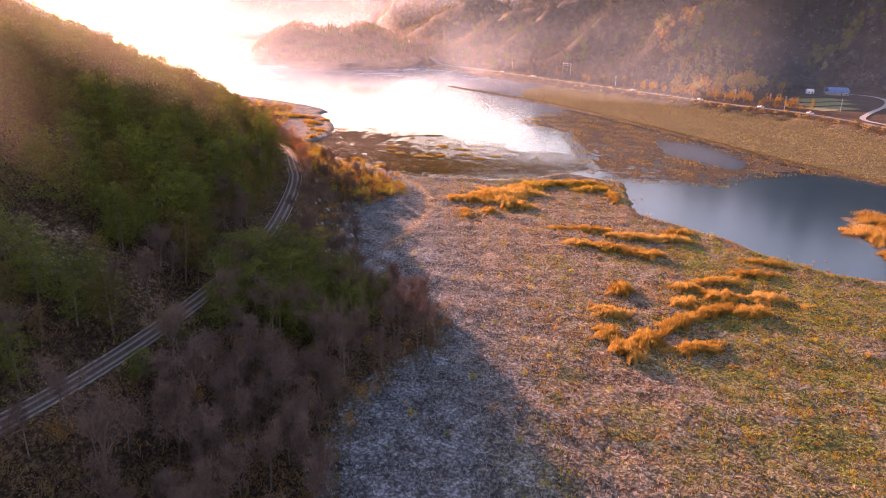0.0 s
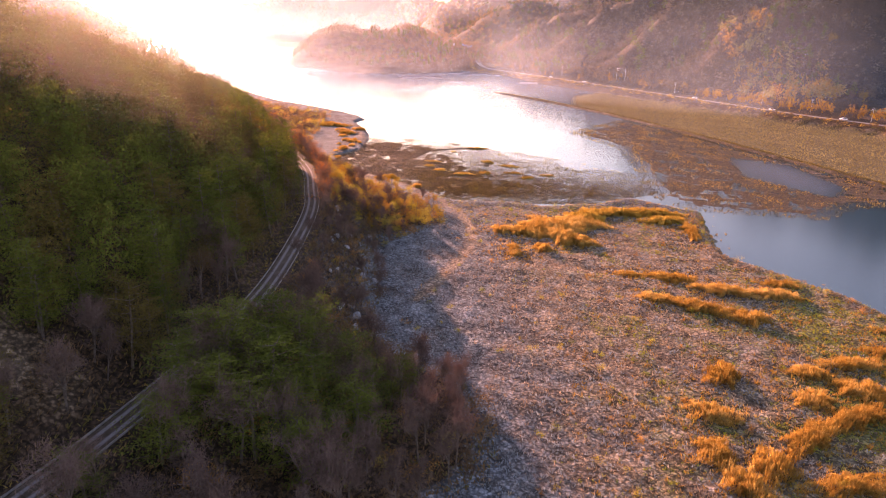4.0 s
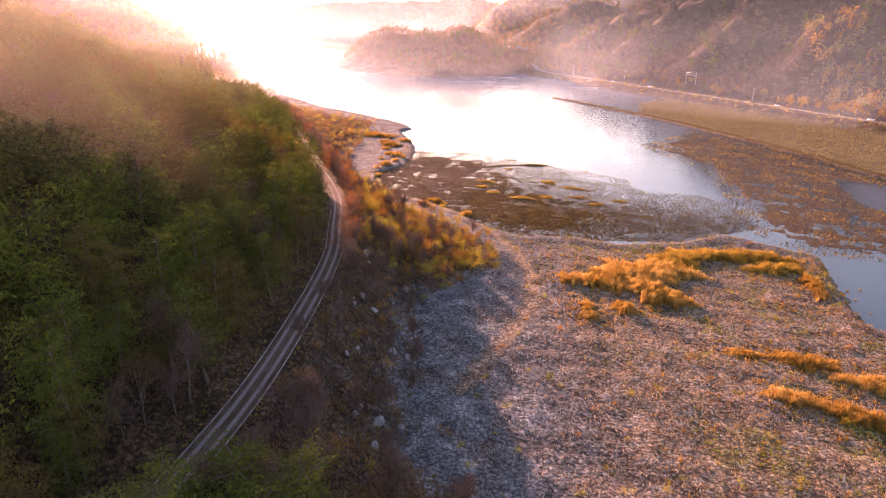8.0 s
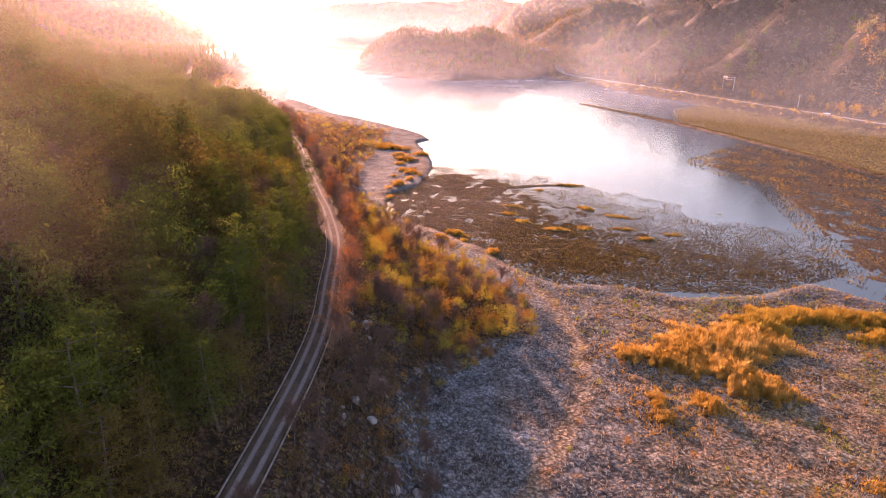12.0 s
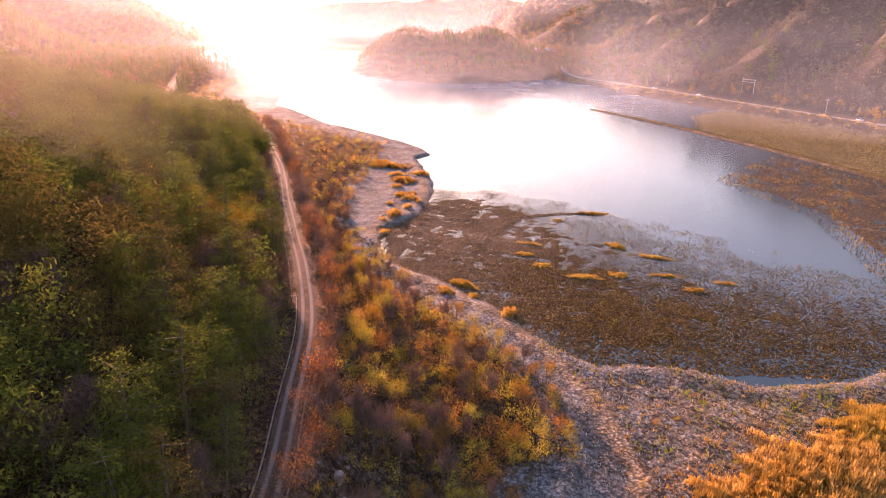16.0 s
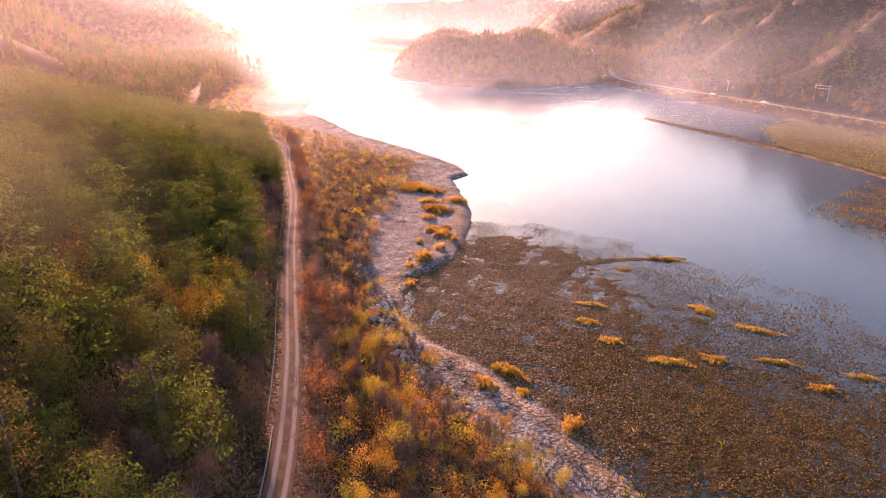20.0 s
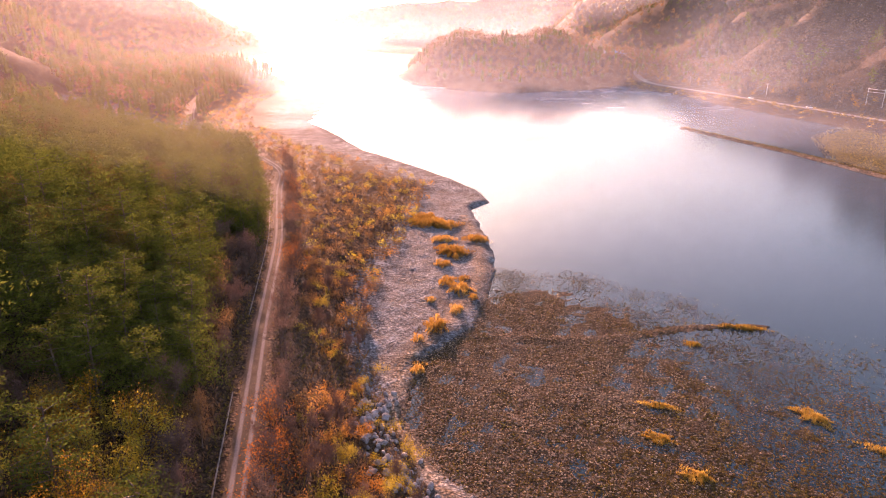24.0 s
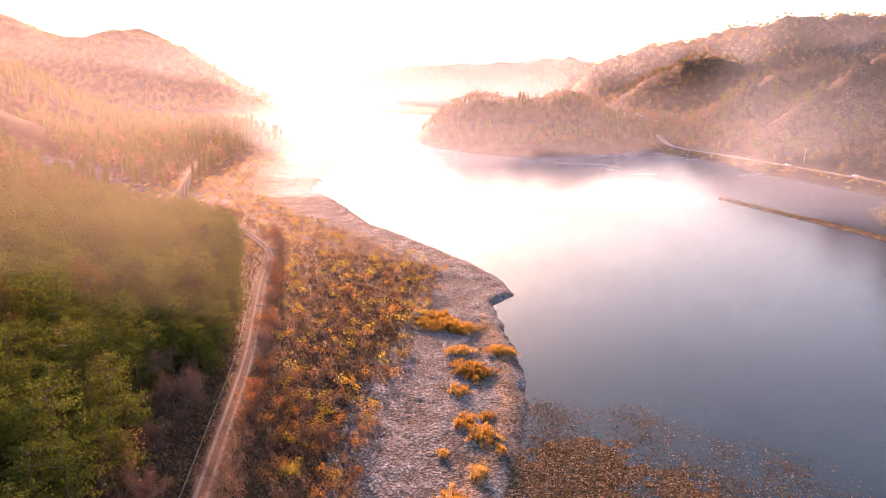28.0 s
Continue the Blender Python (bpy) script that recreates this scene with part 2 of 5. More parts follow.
M_GROUND, M_WATER, M_ROAD = ground_material(), water_material(), road_material()
M_CONCRETE = surface("concrete", (0.09, 0.08, 0.07), (0.15, 0.135, 0.12), (0.23, 0.21, 0.19), 0.8)
M_ROCK = surface("rock", (0.12, 0.115, 0.11), (0.22, 0.215, 0.21), (0.35, 0.345, 0.345), 0.9, bump=0.8, dist=0.15)
M_ASPHALT = surface("worn_asphalt", (0.1, 0.095, 0.09), (0.15, 0.14, 0.135), (0.2, 0.19, 0.18), 0.3)


# ---- mesh helpers ----
def mesh_np(name, v, f, mat, smooth=False):
    """A mesh from vertex and face arrays (all faces with the same number of corners)."""
    me = bpy.data.meshes.new(name)
    v, f = np.asarray(v, np.float32), np.asarray(f, np.int32)
    me.vertices.add(len(v))
    me.vertices.foreach_set("co", v.ravel())
    me.loops.add(f.size)
    me.loops.foreach_set("vertex_index", f.ravel())
    me.polygons.add(len(f))
    me.polygons.foreach_set("loop_start", np.arange(0, f.size, f.shape[1], dtype=np.int32))
    if smooth:
        me.polygons.foreach_set("use_smooth", np.ones(len(f), bool))
    me.update(calc_edges=True)
    me.materials.append(mat)
    return me


def part(name, me, parent=None, label=""):
    ob = new(name, me)
    ob.parent = parent
    return tagged(ob, label)


def leaves(centres, size, r, up=0.3, aspect=1.0):
    """One quad leaf clump at each centre, turned at random, of about the given size."""
    n = len(centres)
    nrm = r.normal(size=(n, 3))
    nrm[:, 2] += up
    nrm /= np.linalg.norm(nrm, axis=1, keepdims=True)
    a = np.cross(nrm, r.normal(size=(n, 3)))
    a /= np.linalg.norm(a, axis=1, keepdims=True) + 1e-9
    b = np.cross(nrm, a)
    s = (np.asarray(size) * r.uniform(0.6, 1.4, n))[:, None] * 0.5
    k = r.uniform(0.5, 1.1, (n, 4, 1))
    c = centres[:, None]
    a, b = a * s, b * s * aspect
    q = np.stack([a, b, -a, -b], 1) * k + c
    return q.reshape(-1, 3), np.arange(4 * n).reshape(-1, 4)


def limb(p0, p1, r0, r1, sides=4):
    """A tapered limb between two points: verts and quads."""
    p0, p1 = np.asarray(p0, float), np.asarray(p1, float)
    d = p1 - p0
    d /= np.linalg.norm(d) + 1e-9
    a = np.cross(d, (0.3, 0.9, 0.2))
    a /= np.linalg.norm(a)
    b = np.cross(d, a)
    an = np.arange(sides) * 2 * np.pi / sides
    ring = np.cos(an)[:, None] * a + np.sin(an)[:, None] * b
    v = np.concatenate([p0 + ring * r0, p1 + ring * r1])
    i = np.arange(sides)
    j = (i + 1) % sides
    return v, np.stack([i, j, j + sides, i + sides], 1)


def joined(pieces):
    vs, fs, n = [], [], 0
    for v, f in pieces:
        vs.append(v), fs.append(f + n)
        n += len(v)
    return np.concatenate(vs), np.concatenate(fs)


def many(v, f, places, turns, scales):
    """Copies of one small mesh, joined into a single one."""
    c, s = np.cos(turns)[:, None], np.sin(turns)[:, None]
    sc = np.asarray(scales)
    if sc.ndim == 1:
        sc = np.stack([sc, sc, sc], 1)
    x, y, z = v[:, 0] * sc[:, :1], v[:, 1] * sc[:, 1:2], v[:, 2] * sc[:, 2:]
    w = np.stack([c * x - s * y, s * x + c * y, z], -1) + np.asarray(places)[:, None]
    return w.reshape(-1, 3), (f[None] + (np.arange(len(places)) * len(v))[:, None, None]).reshape(-1, f.shape[1])


# ---- plan of the land ----
ROAD = [(-95, 12, 12.5), (-72, 28, 12.5), (-56, 46, 12.5), (-48, 60, 12.5), (-42, 78, 12.5), (-38, 100, 12.5), (-36.5, 120, 12.5), (-37, 138, 12.5),
        (-40, 165, 12.5), (-43, 182, 12.5), (-47, 196, 12.4), (-54, 219, 12.0), (-64, 242, 11.4), (-74, 262, 10.8), (-88, 290, 10.3), (-97, 309, 10),
        (-111, 338, 9), (-124, 362, 8.3), (-136, 384, 8), (-150, 411, 7.8), (-167, 430, 7.6), (-188, 448, 7.6), (-208, 465, 7.6), (-241, 491, 7.8),
        (-290, 560, 10), (-340, 651, 13), (-380, 720, 16)]


def spline(points, step):
    """Points at even steps along a smooth line through the given ones."""
    p = np.array(points, float)
    q = np.concatenate([[2 * p[0] - p[1]], p, [2 * p[-1] - p[-2]]])
    out = []
    for i in range(1, len(q) - 2):
        n = max(2, int(np.linalg.norm(q[i + 1] - q[i]) / step))
        t = (np.arange(n) / n)[:, None]
        out.append(0.5 * (2 * q[i] + (q[i + 1] - q[i - 1]) * t + (2 * q[i - 1] - 5 * q[i] + 4 * q[i + 1] - q[i + 2]) * t**2 + (3 * q[i] - q[i - 1] - 3 * q[i + 1] + q[i + 2]) * t**3))
    return np.concatenate(out + [p[-1:]])


road_line = spline(ROAD, 2.0)
FOOT_Y = [-300, 0, 60, 76, 89, 103, 112, 124, 138, 156, 186, 200, 211, 225, 240, 249, 259, 273, 294, 304, 319, 344, 380, 400, 434, 448, 463, 484, 520, 578, 650, 760, 900, 1200]
FOOT_X = [-12, -12, -12, -12, -9, 2, 2, -3, -20, -22, -28, -20, -13, -15, -26, -35, -46, -55, -69, -75, -82, -88, -92, -95, -102, -116, -134, -164, -200, -245, -275, -315, -400, -560]
SHORE_A = [(-900, -600), (160, -600), (160, 120), (122, 132), (104, 141), (94, 144), (85, 155), (79, 168), (69, 183), (60, 194), (64, 222), (67, 236), (56, 243), (47, 250), (32, 239), (16, 235), (4, 239), (-9, 236),
           (-16, 241), (-26, 254), (-42, 269), (-53, 275), (-63, 287), (-66, 304), (-59, 321)]
SHORE_B = [(-60, 349), (-65, 371), (-74, 394), (-79, 407), (-75, 418), (-83, 434), (-96, 448), (-112, 463), (-136, 484), (-154, 498), (-187, 540), (-220, 578),
           (-232, 611), (-268, 716), (-291, 754), (-354, 805), (-480, 980), (-700, 1300), (-900, 1500)]
INLET = [(-74, 312), (-60, 270), (-32, 250), (-8, 240), (32, 246), (54, 262), (58, 285), (30, 300), (8, 325), (-20, 342), (-45, 350), (-60, 345)]
BROWN_MARSH = [(58, 255), (66, 240), (104, 236), (122, 252), (150, 262), (163, 252), (150, 290), (126, 358), (108, 408), (84, 458), (44, 396), (63, 349), (61, 298)]
POND_NORTH = [(110, 334), (104, 296), (121, 267), (131, 280), (129, 321)]
REED_BANK = [(118, 181), (123, 196), (140, 204), (200, 190), (200, 130), (150, 132), (123, 168)]
FIELD = [(94, 640), (147, 545), (188, 470), (224, 420), (239, 350), (270, 290), (200, 180), (171, 245), (153, 284), (128, 359), (110, 411), (85, 471), (60, 530), (70, 600)]
DIKE = [(4, 613, 0), (50, 540, 0), (85, 471, 0), (110, 411, 0), (128, 359, 0), (142, 318, 0), (153, 284, 0), (171, 245, 0), (200, 180, 0)]
CAUSEWAY = [(-60, 317), (-38, 321), (-26, 327), (-16, 333), (-2, 337)]
PATHWAY = [(-14, 156), (-8, 177), (-4, 191), (-5, 209), (-10, 226), (-18, 240), (-28, 252), (-43, 266), (-54, 273), (-64, 286), (-68, 303), (-66, 314), (-63, 332), (-64, 350), (-69, 371), (-79, 396)]
FAR_SHORE = [(300, -600), (300, 150), (262, 280), (239, 352), (224, 425), (188, 476), (147, 555), (94, 658), (25, 790), (-35, 895), (-64, 842), (-127, 790), (-170, 800), (-215, 838), (-280, 930), (-318, 1060),
             (-290, 1200), (-200, 1320), (-420, 1500), (-900, 1900), (-900, 5000), (5000, 5000), (5000, -600)]
TRACK = [(-232, 487), (-290, 497), (-369, 539), (-497, 612), (-640, 690), (-800, 780)]
FAR_ROAD = [(330, 130, 4.5), (275, 290, 4.5), (254, 358, 4.5), (236, 428, 4.5), (201, 481, 4.5), (161, 560, 4.5), (107, 664, 4.5), (38, 796, 4.5), (-18, 905, 5), (-10, 990, 7), (30, 1100, 10)]


def sdf(poly, x, y):
    """Signed distance to a closed outline, negative inside."""
    p = np.array(poly, float)
    d2 = np.full(x.shape, 1e12)
    inside = np.zeros(x.shape, bool)
    for (ax, ay), (bx, by) in zip(p, np.roll(p, -1, 0)):
        ex, ey = bx - ax, by - ay
        t = np.clip(((x - ax) * ex + (y - ay) * ey) / (ex * ex + ey * ey), 0, 1)
        d2 = np.minimum(d2, (x - ax - t * ex) ** 2 + (y - ay - t * ey) ** 2)
        cross = (ay > y) != (by > y)
        if ey:
            inside ^= cross & (x < ax + (y - ay) * ex / ey)
    return np.where(inside, -1, 1) * np.sqrt(d2)


def line_dist(line, x, y):
    d = np.full(x.shape, 1e9)
    for (ax, ay, *_), (bx, by, *_) in zip(line[:-1], line[1:]):
        ex, ey = bx - ax, by - ay
        t = np.clip(((x - ax) * ex + (y - ay) * ey) / (ex * ex + ey * ey), 0, 1)
        d = np.minimum(d, np.hypot(x - ax - t * ex, y - ay - t * ey))
    return d


def smooth01(t):
    t = np.clip(t, 0, 1)
    return t * t * (3 - 2 * t)


_waves = [(rng.uniform(0, 2 * np.pi), rng.uniform(0, 2 * np.pi), rng.uniform(0.75, 1.3)) for _ in range(10)]


def lumps(x, y, size):
    """Smooth uneven field of about -1 to 1, with features of the given size."""
    s = 0
    for k, (a, ph, w) in enumerate(_waves):
        q = 2 * np.pi * w * (1.0 if k < 5 else 2.1) / size
        u = x * np.cos(a) + y * np.sin(a)
        s = s + np.sin(q * u + ph + 1.3 * np.sin(0.37 * q * (x * np.sin(a * 1.7) - y * np.cos(a * 1.7)) + ph)) * (1.0 if k < 5 else 0.55)
    return s / 4.0


RIDGES = [  # radius, width, bearings, heights
    (540, 68, (-66, -55, -50, -47, -44.4, -42, -40, -38), (64, 54, 44, 29, 14, 6, 2, 0)),
    (690, 95, (-66, -56, -50, -46.4, -42.8, -40, -37, -34, -31), (110, 95, 75, 51, 28, 16, 8, 3, 0)),
    (2000, 380, (-80, -60, -52, -49.3, -47.4, -45.3, -42.2, -39.9, -37.1, -34.3, -32.6, -30, -28), (120, 200, 230, 222, 192, 166, 206, 210, 155, 88, 55, 10, 0)),
    (2700, 420, (-29, -27, -25, -23.3, -18.5, -13, -6, -3.7, 0, 4), (0, 20, 60, 98, 140, 150, 168, 145, 100, 30)),
    (1900, 330, (-7, -3.7, 0.2, 4, 6.8, 10.7, 16.6, 25, 40, 60, 90), (0, 112, 165, 185, 208, 215, 232, 262, 300, 260, 150)),
    (1400, 150, (-4, -1, 1, 3.5, 5.5, 7.5, 9, 12), (0, 45, 80, 110, 120, 105, 60, 0)),
]


def land(x, y):
    """Height of the ground, and the covers: frost, dry grass, mud, meadow strength."""
    x, y = np.asarray(x, float), np.asarray(y, float)
    n1, n2, n3 = lumps(x, y, 18.0), lumps(x + 50, y, 6.0), lumps(x, y + 90, 60.0)
    dm = sdf(SHORE_A + SHORE_B, x, y) + n2 * 0.8 - 1.2
    z = -1.6 + 2.2 * smooth01(0.5 - dm / 7.0)
    z += np.where(dm < 0, 0.22 * n1 + 0.16 * n2 + 0.1 * lumps(x, y, 2.6) + 0.35 * smooth01(1 - np.abs(dm + 4) / 4), 0)
    for poly, lift in ((INLET, 0.0), (BROWN_MARSH, 0.03), (REED_BANK, 0.35), (FIELD, 0.4)):
        d = sdf(poly, x, y) + n1 * 3.0
        if poly is INLET:
            lift = 0.06 - 0.24 * smooth01((x + 0.5 * (y - 270) + 18) / 55) + 0.06 * lumps(x, y, 3.2) + 0.02 * lumps(x, y, 15.0)
        z = np.maximum(z, -1.6 + (1.6 + lift) * smooth01(0.55 - d / 14.0) + (0.09 * n2 + 0.07 * n1) * (d < 7))
    dp = sdf(POND_NORTH, x, y) + n2
    z = np.where(dp < 3, np.minimum(z, -0.25 + 0.1 * dp), z)
    dd = line_dist(DIKE, x, y)
    z = np.maximum(z, -1.6 + 2.5 * smooth01(1.25 - dd / 4.5) + 0.12 * n2)
    z = np.maximum(z, -1.6 + 1.85 * smooth01(1.3 - line_dist(CAUSEWAY, x, y) / 2.2))
    mud = np.clip(np.maximum(smooth01(0.6 - sdf(INLET, x, y) / 6), np.maximum(smooth01(0.6 - sdf(BROWN_MARSH, x, y) / 8), 0.35 * smooth01(0.6 - sdf(FIELD, x, y) / 8))), 0, 1) * (dm > -1)
    # the near hill, with the lane cut into its side
    foot = np.interp(y, FOOT_Y, FOOT_X) + n2 * 0.6
    rx, rz = np.interp(y, road_line[:, 1], road_line[:, 0]), np.interp(y, road_line[:, 1], road_line[:, 2])
    rx = np.where(y < 12, -95 - (12 - y) * 1.5, rx)
    slant = np.cos(np.arctan(np.gradient(road_line[:, 0]) / np.maximum(np.gradient(road_line[:, 1]), 0.3)))
    slant = np.interp(y, road_line[:, 1], slant)
    d = (rx - x) * slant
    t = np.clip((foot - x) / np.maximum(foot - (rx + 3.2 / slant), 1.0), 0, 1)
    below = 0.65 + (rz - 0.65) * (0.12 * t + 0.88 * t ** np.interp(y, [0, 130, 150, 190, 210, 300, 400], [2.0, 2.0, 1.2, 1.3, 2.3, 2.0, 1.5])) + 0.35 * n2 * smooth01(4 * t * (1 - t))
    q = y + 0.6 * np.minimum(x + 150, 60)
    cap = np.interp(q, [200, 230, 260, 285, 305, 330, 360, 390, 420, 2000], [95, 80, 52, 36, 27, 21, 15, 9.5, 7.6, 7.6])
    up = np.maximum(d - 3.4, 0)
    steep = np.interp(y, [0, 60, 100, 150, 220, 260, 300, 360, 420], [0.5, 0.55, 0.62, 0.62, 0.52, 0.5, 0.5, 0.3, 0.15])
    hill = rz + cap * (1 - np.exp(-up * steep * 1.15 / np.maximum(cap - 0.0, 4))) * np.where(cap < 12, 0.5, 1.0) + (0.6 * n1 + 2.5 * n3) * smooth01(up / 25)
    hill = np.where(up > 0, np.minimum(hill, np.maximum(rz, cap) + 6 + 2 * n3), rz)
    side = np.where(d > -3.2, hill, below)
    near = (x < foot) & (y < 800)
    z = np.where(near, np.maximum(side, 0.5), z)
    # far ridges, round the head of the lake
    az, r = np.degrees(np.arctan2(x + 45, y - 240)), np.hypot(x + 45, y - 240)
    wob = 1 + 0.05 * lumps(x, y, 130.0) + 0.035 * lumps(y, x, 45.0)
    for r0, w, a, h in RIDGES:
        rr = (r - r0 - 0.25 * w * np.sin(np.radians(az) * 24)) / w
        hh = np.interp(az, a, h) * np.exp(-rr * rr) * wob * (1 + 0.25 * np.minimum(np.abs(rr), 1) * lumps(x, y, 0.9 * w))
        z = np.maximum(z, hh - 1.6)
    # the far shore: bank, shelf, mountain, island
    df = sdf(FAR_SHORE, x, y) + 2 * n1 - 9 * smooth01((x - 5) / 30) * smooth01((800 - y) / 60)
    shelf = -1.6 + 6.0 * smooth01(0.25 - df / 22.0)
    off = np.interp(y, [-200, 300, 430, 520, 620, 700], [150, 120, 105, 75, 22, 12])
    dl = ((x + 61) * 0.904 + (y - 1012) * 0.426) - off
    along = 0.904 * y - 0.426 * x + 16 * lumps(x, y, 160.0)
    spur = 1 - 2 * np.abs(np.sin(np.pi * along / 120.0)) + 0.35 * lumps(x, y, 60.0)
    mount = np.where(dl > 0, 210 * (1 - np.exp(-dl / 300.0)) * (1 + 0.5 * spur * smooth01(dl / 45) * np.exp(-dl / 500)), 0) * smooth01((1150 - y) / 250)
    mount = mount * smooth01((np.hypot((x - 310) / 100, (y - 495) / 135) - 0.9) / 0.7)
    for cx, cy, h, s in ((222, 640, 15, 22), (262, 655, 20, 30), (335, 690, 24, 36), (258, 548, 4, 22)):
        mount = np.maximum(mount, h * np.exp(-((x - cx) ** 2 + (y - cy) ** 2) / s**2))
    isl = 0
    for cx, cy, h, sx, sy in ((-205, 935, 41, 62, 72), (-160, 945, 39, 50, 72), (-115, 950, 43, 58, 80), (-45, 985, 24, 50, 60), (-260, 1000, 20, 40, 60)):
        isl = np.maximum(isl, h * np.exp(-((x - cx) / sx) ** 2 - ((y - cy) / sy) ** 2))
    isl = isl * smooth01(0.2 - df / 40) * (1 + 0.06 * n3)
    far = np.where((df < 6) & (y < 1700), shelf + np.maximum(mount, isl), -9)
    z = np.maximum(z, far)
    frost = np.where(dm < 0, 1.0, 0) * (x > foot - 4) * (y < 820)
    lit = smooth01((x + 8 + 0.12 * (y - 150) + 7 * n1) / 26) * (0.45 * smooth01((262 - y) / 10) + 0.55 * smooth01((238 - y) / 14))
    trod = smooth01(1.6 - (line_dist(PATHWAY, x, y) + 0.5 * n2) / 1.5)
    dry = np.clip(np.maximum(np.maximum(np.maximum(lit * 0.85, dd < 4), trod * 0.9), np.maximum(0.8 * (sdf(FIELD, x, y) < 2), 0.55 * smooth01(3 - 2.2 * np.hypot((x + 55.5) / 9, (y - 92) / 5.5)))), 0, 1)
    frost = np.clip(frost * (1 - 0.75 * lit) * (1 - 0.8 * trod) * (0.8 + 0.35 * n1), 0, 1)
    frost = np.maximum(frost, 0.85 * smooth01(1.5 - line_dist(TRACK, x, y) / 17) * (z < 14))
    slope_frost = 0.1 * (x < foot) * (d < -3) * smooth01((y - 120) / 15) * smooth01((215 - y) / 20)
    frost = np.maximum(frost, slope_frost)
    return z, frost, dry, mud


def herbs(x, y):
    """Where yellow-green herbs take over the meadow."""
    g = smooth01((x - 18 + (115 - y) * 0.35) / 36) * smooth01((200 - y) / 50) * (0.45 + 0.4 * smooth01((x - 40) / 30)) + (0.5 * lumps(x, y, 26.0) + 0.4 * lumps(x, y, 9.0)) * smooth01((x - 2) / 25)
    return np.clip(g, 0, 1) * (y < 240) + 0.45 * (sdf(FIELD, x, y) < 0)


def graded(a0, a1, lo, hi, fine, grow):
    """Coordinates that are fine between a0 and a1 and grow outwards to lo and hi."""
    mid = list(np.arange(a0, a1 + fine, fine))
    s, v = fine, mid[-1]
    while v < hi:
        s = min(s * grow, 90)
        v += s
        mid.append(v)
    s, v, low = fine, a0, []
    while v > lo:
        s = min(s * grow, 90)
        v -= s
        low.append(v)
    return np.array(low[::-1] + mid)


GRID = {}


def height(x, y):
    """Height of the ground sheet at places of the plan."""
    gx, gy, z = GRID["x"], GRID["y"], GRID["z"]
    i, j = np.clip(np.searchsorted(gx, x) - 1, 0, len(gx) - 2), np.clip(np.searchsorted(gy, y) - 1, 0, len(gy) - 2)
    u, v = (x - gx[i]) / (gx[i + 1] - gx[i]), (y - gy[j]) / (gy[j + 1] - gy[j])
    return (z[j, i] * (1 - u) + z[j, i + 1] * u) * (1 - v) + (z[j + 1, i] * (1 - u) + z[j + 1, i + 1] * u) * v


def ground():
    gx, gy = graded(-126, 110, -3600, 3600, 1.45, 1.05), graded(50, 440, -400, 4300, 1.45, 1.035)
    X, Y = np.meshgrid(gx, gy)
    z, frost, dry, mud = land(X.ravel(), Y.ravel())
    nx, ny = len(gx), len(gy)
    i = (np.arange(ny - 1)[:, None] * nx + np.arange(nx - 1)).ravel()
    GRID.update(x=gx, y=gy, z=z.reshape(len(gy), len(gx)))
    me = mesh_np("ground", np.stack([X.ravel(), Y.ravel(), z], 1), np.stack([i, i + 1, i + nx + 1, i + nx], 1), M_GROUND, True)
    at = me.color_attributes.new("cover", "FLOAT_COLOR", "POINT")
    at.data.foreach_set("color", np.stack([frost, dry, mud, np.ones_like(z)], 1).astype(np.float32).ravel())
    me.attributes.new("grass", "FLOAT", "POINT").data.foreach_set("value", (herbs(X.ravel(), Y.ravel()) * (X.ravel() > np.interp(Y.ravel(), FOOT_Y, FOOT_X))).astype(np.float32))
    tagged(new("ground", me), "frosted valley floor and wooded hillsides round a lake", "ground", kind="structure")


def water():
    g = 40
    a = np.linspace(-3600, 3600, g + 1)
    X, Y = np.meshgrid(a, a + 1500)
    i = (np.arange(g)[:, None] * (g + 1) + np.arange(g)).ravel()
    me = mesh_np("water", np.stack([X.ravel(), Y.ravel(), 0 * X.ravel()], 1), np.stack([i, i + 1, i + g + 2, i + g + 1], 1), M_WATER, True)
    tagged(new("water", me), "calm lake water mirroring a pale morning sky", "lake", kind="structure")


def ribbon(line, half, lift, rows=9):
    """A strip of road along a line, with the place across it as an attribute."""
    t = np.gradient(line, axis=0)
    n = np.stack([t[:, 1], -t[:, 0], 0 * t[:, 0]], 1)
    n /= np.linalg.norm(n, axis=1, keepdims=True)
    u = np.linspace(-1, 1, rows)
    v = line[:, None] + n[:, None] * (u * half)[None, :, None] + np.array([0, 0, lift])
    k = len(line)
    i = (np.arange(k - 1)[:, None] * rows + np.arange(rows - 1)).ravel()
    return v.reshape(-1, 3), np.stack([i, i + 1, i + rows + 1, i + rows], 1), np.tile(u, k), n


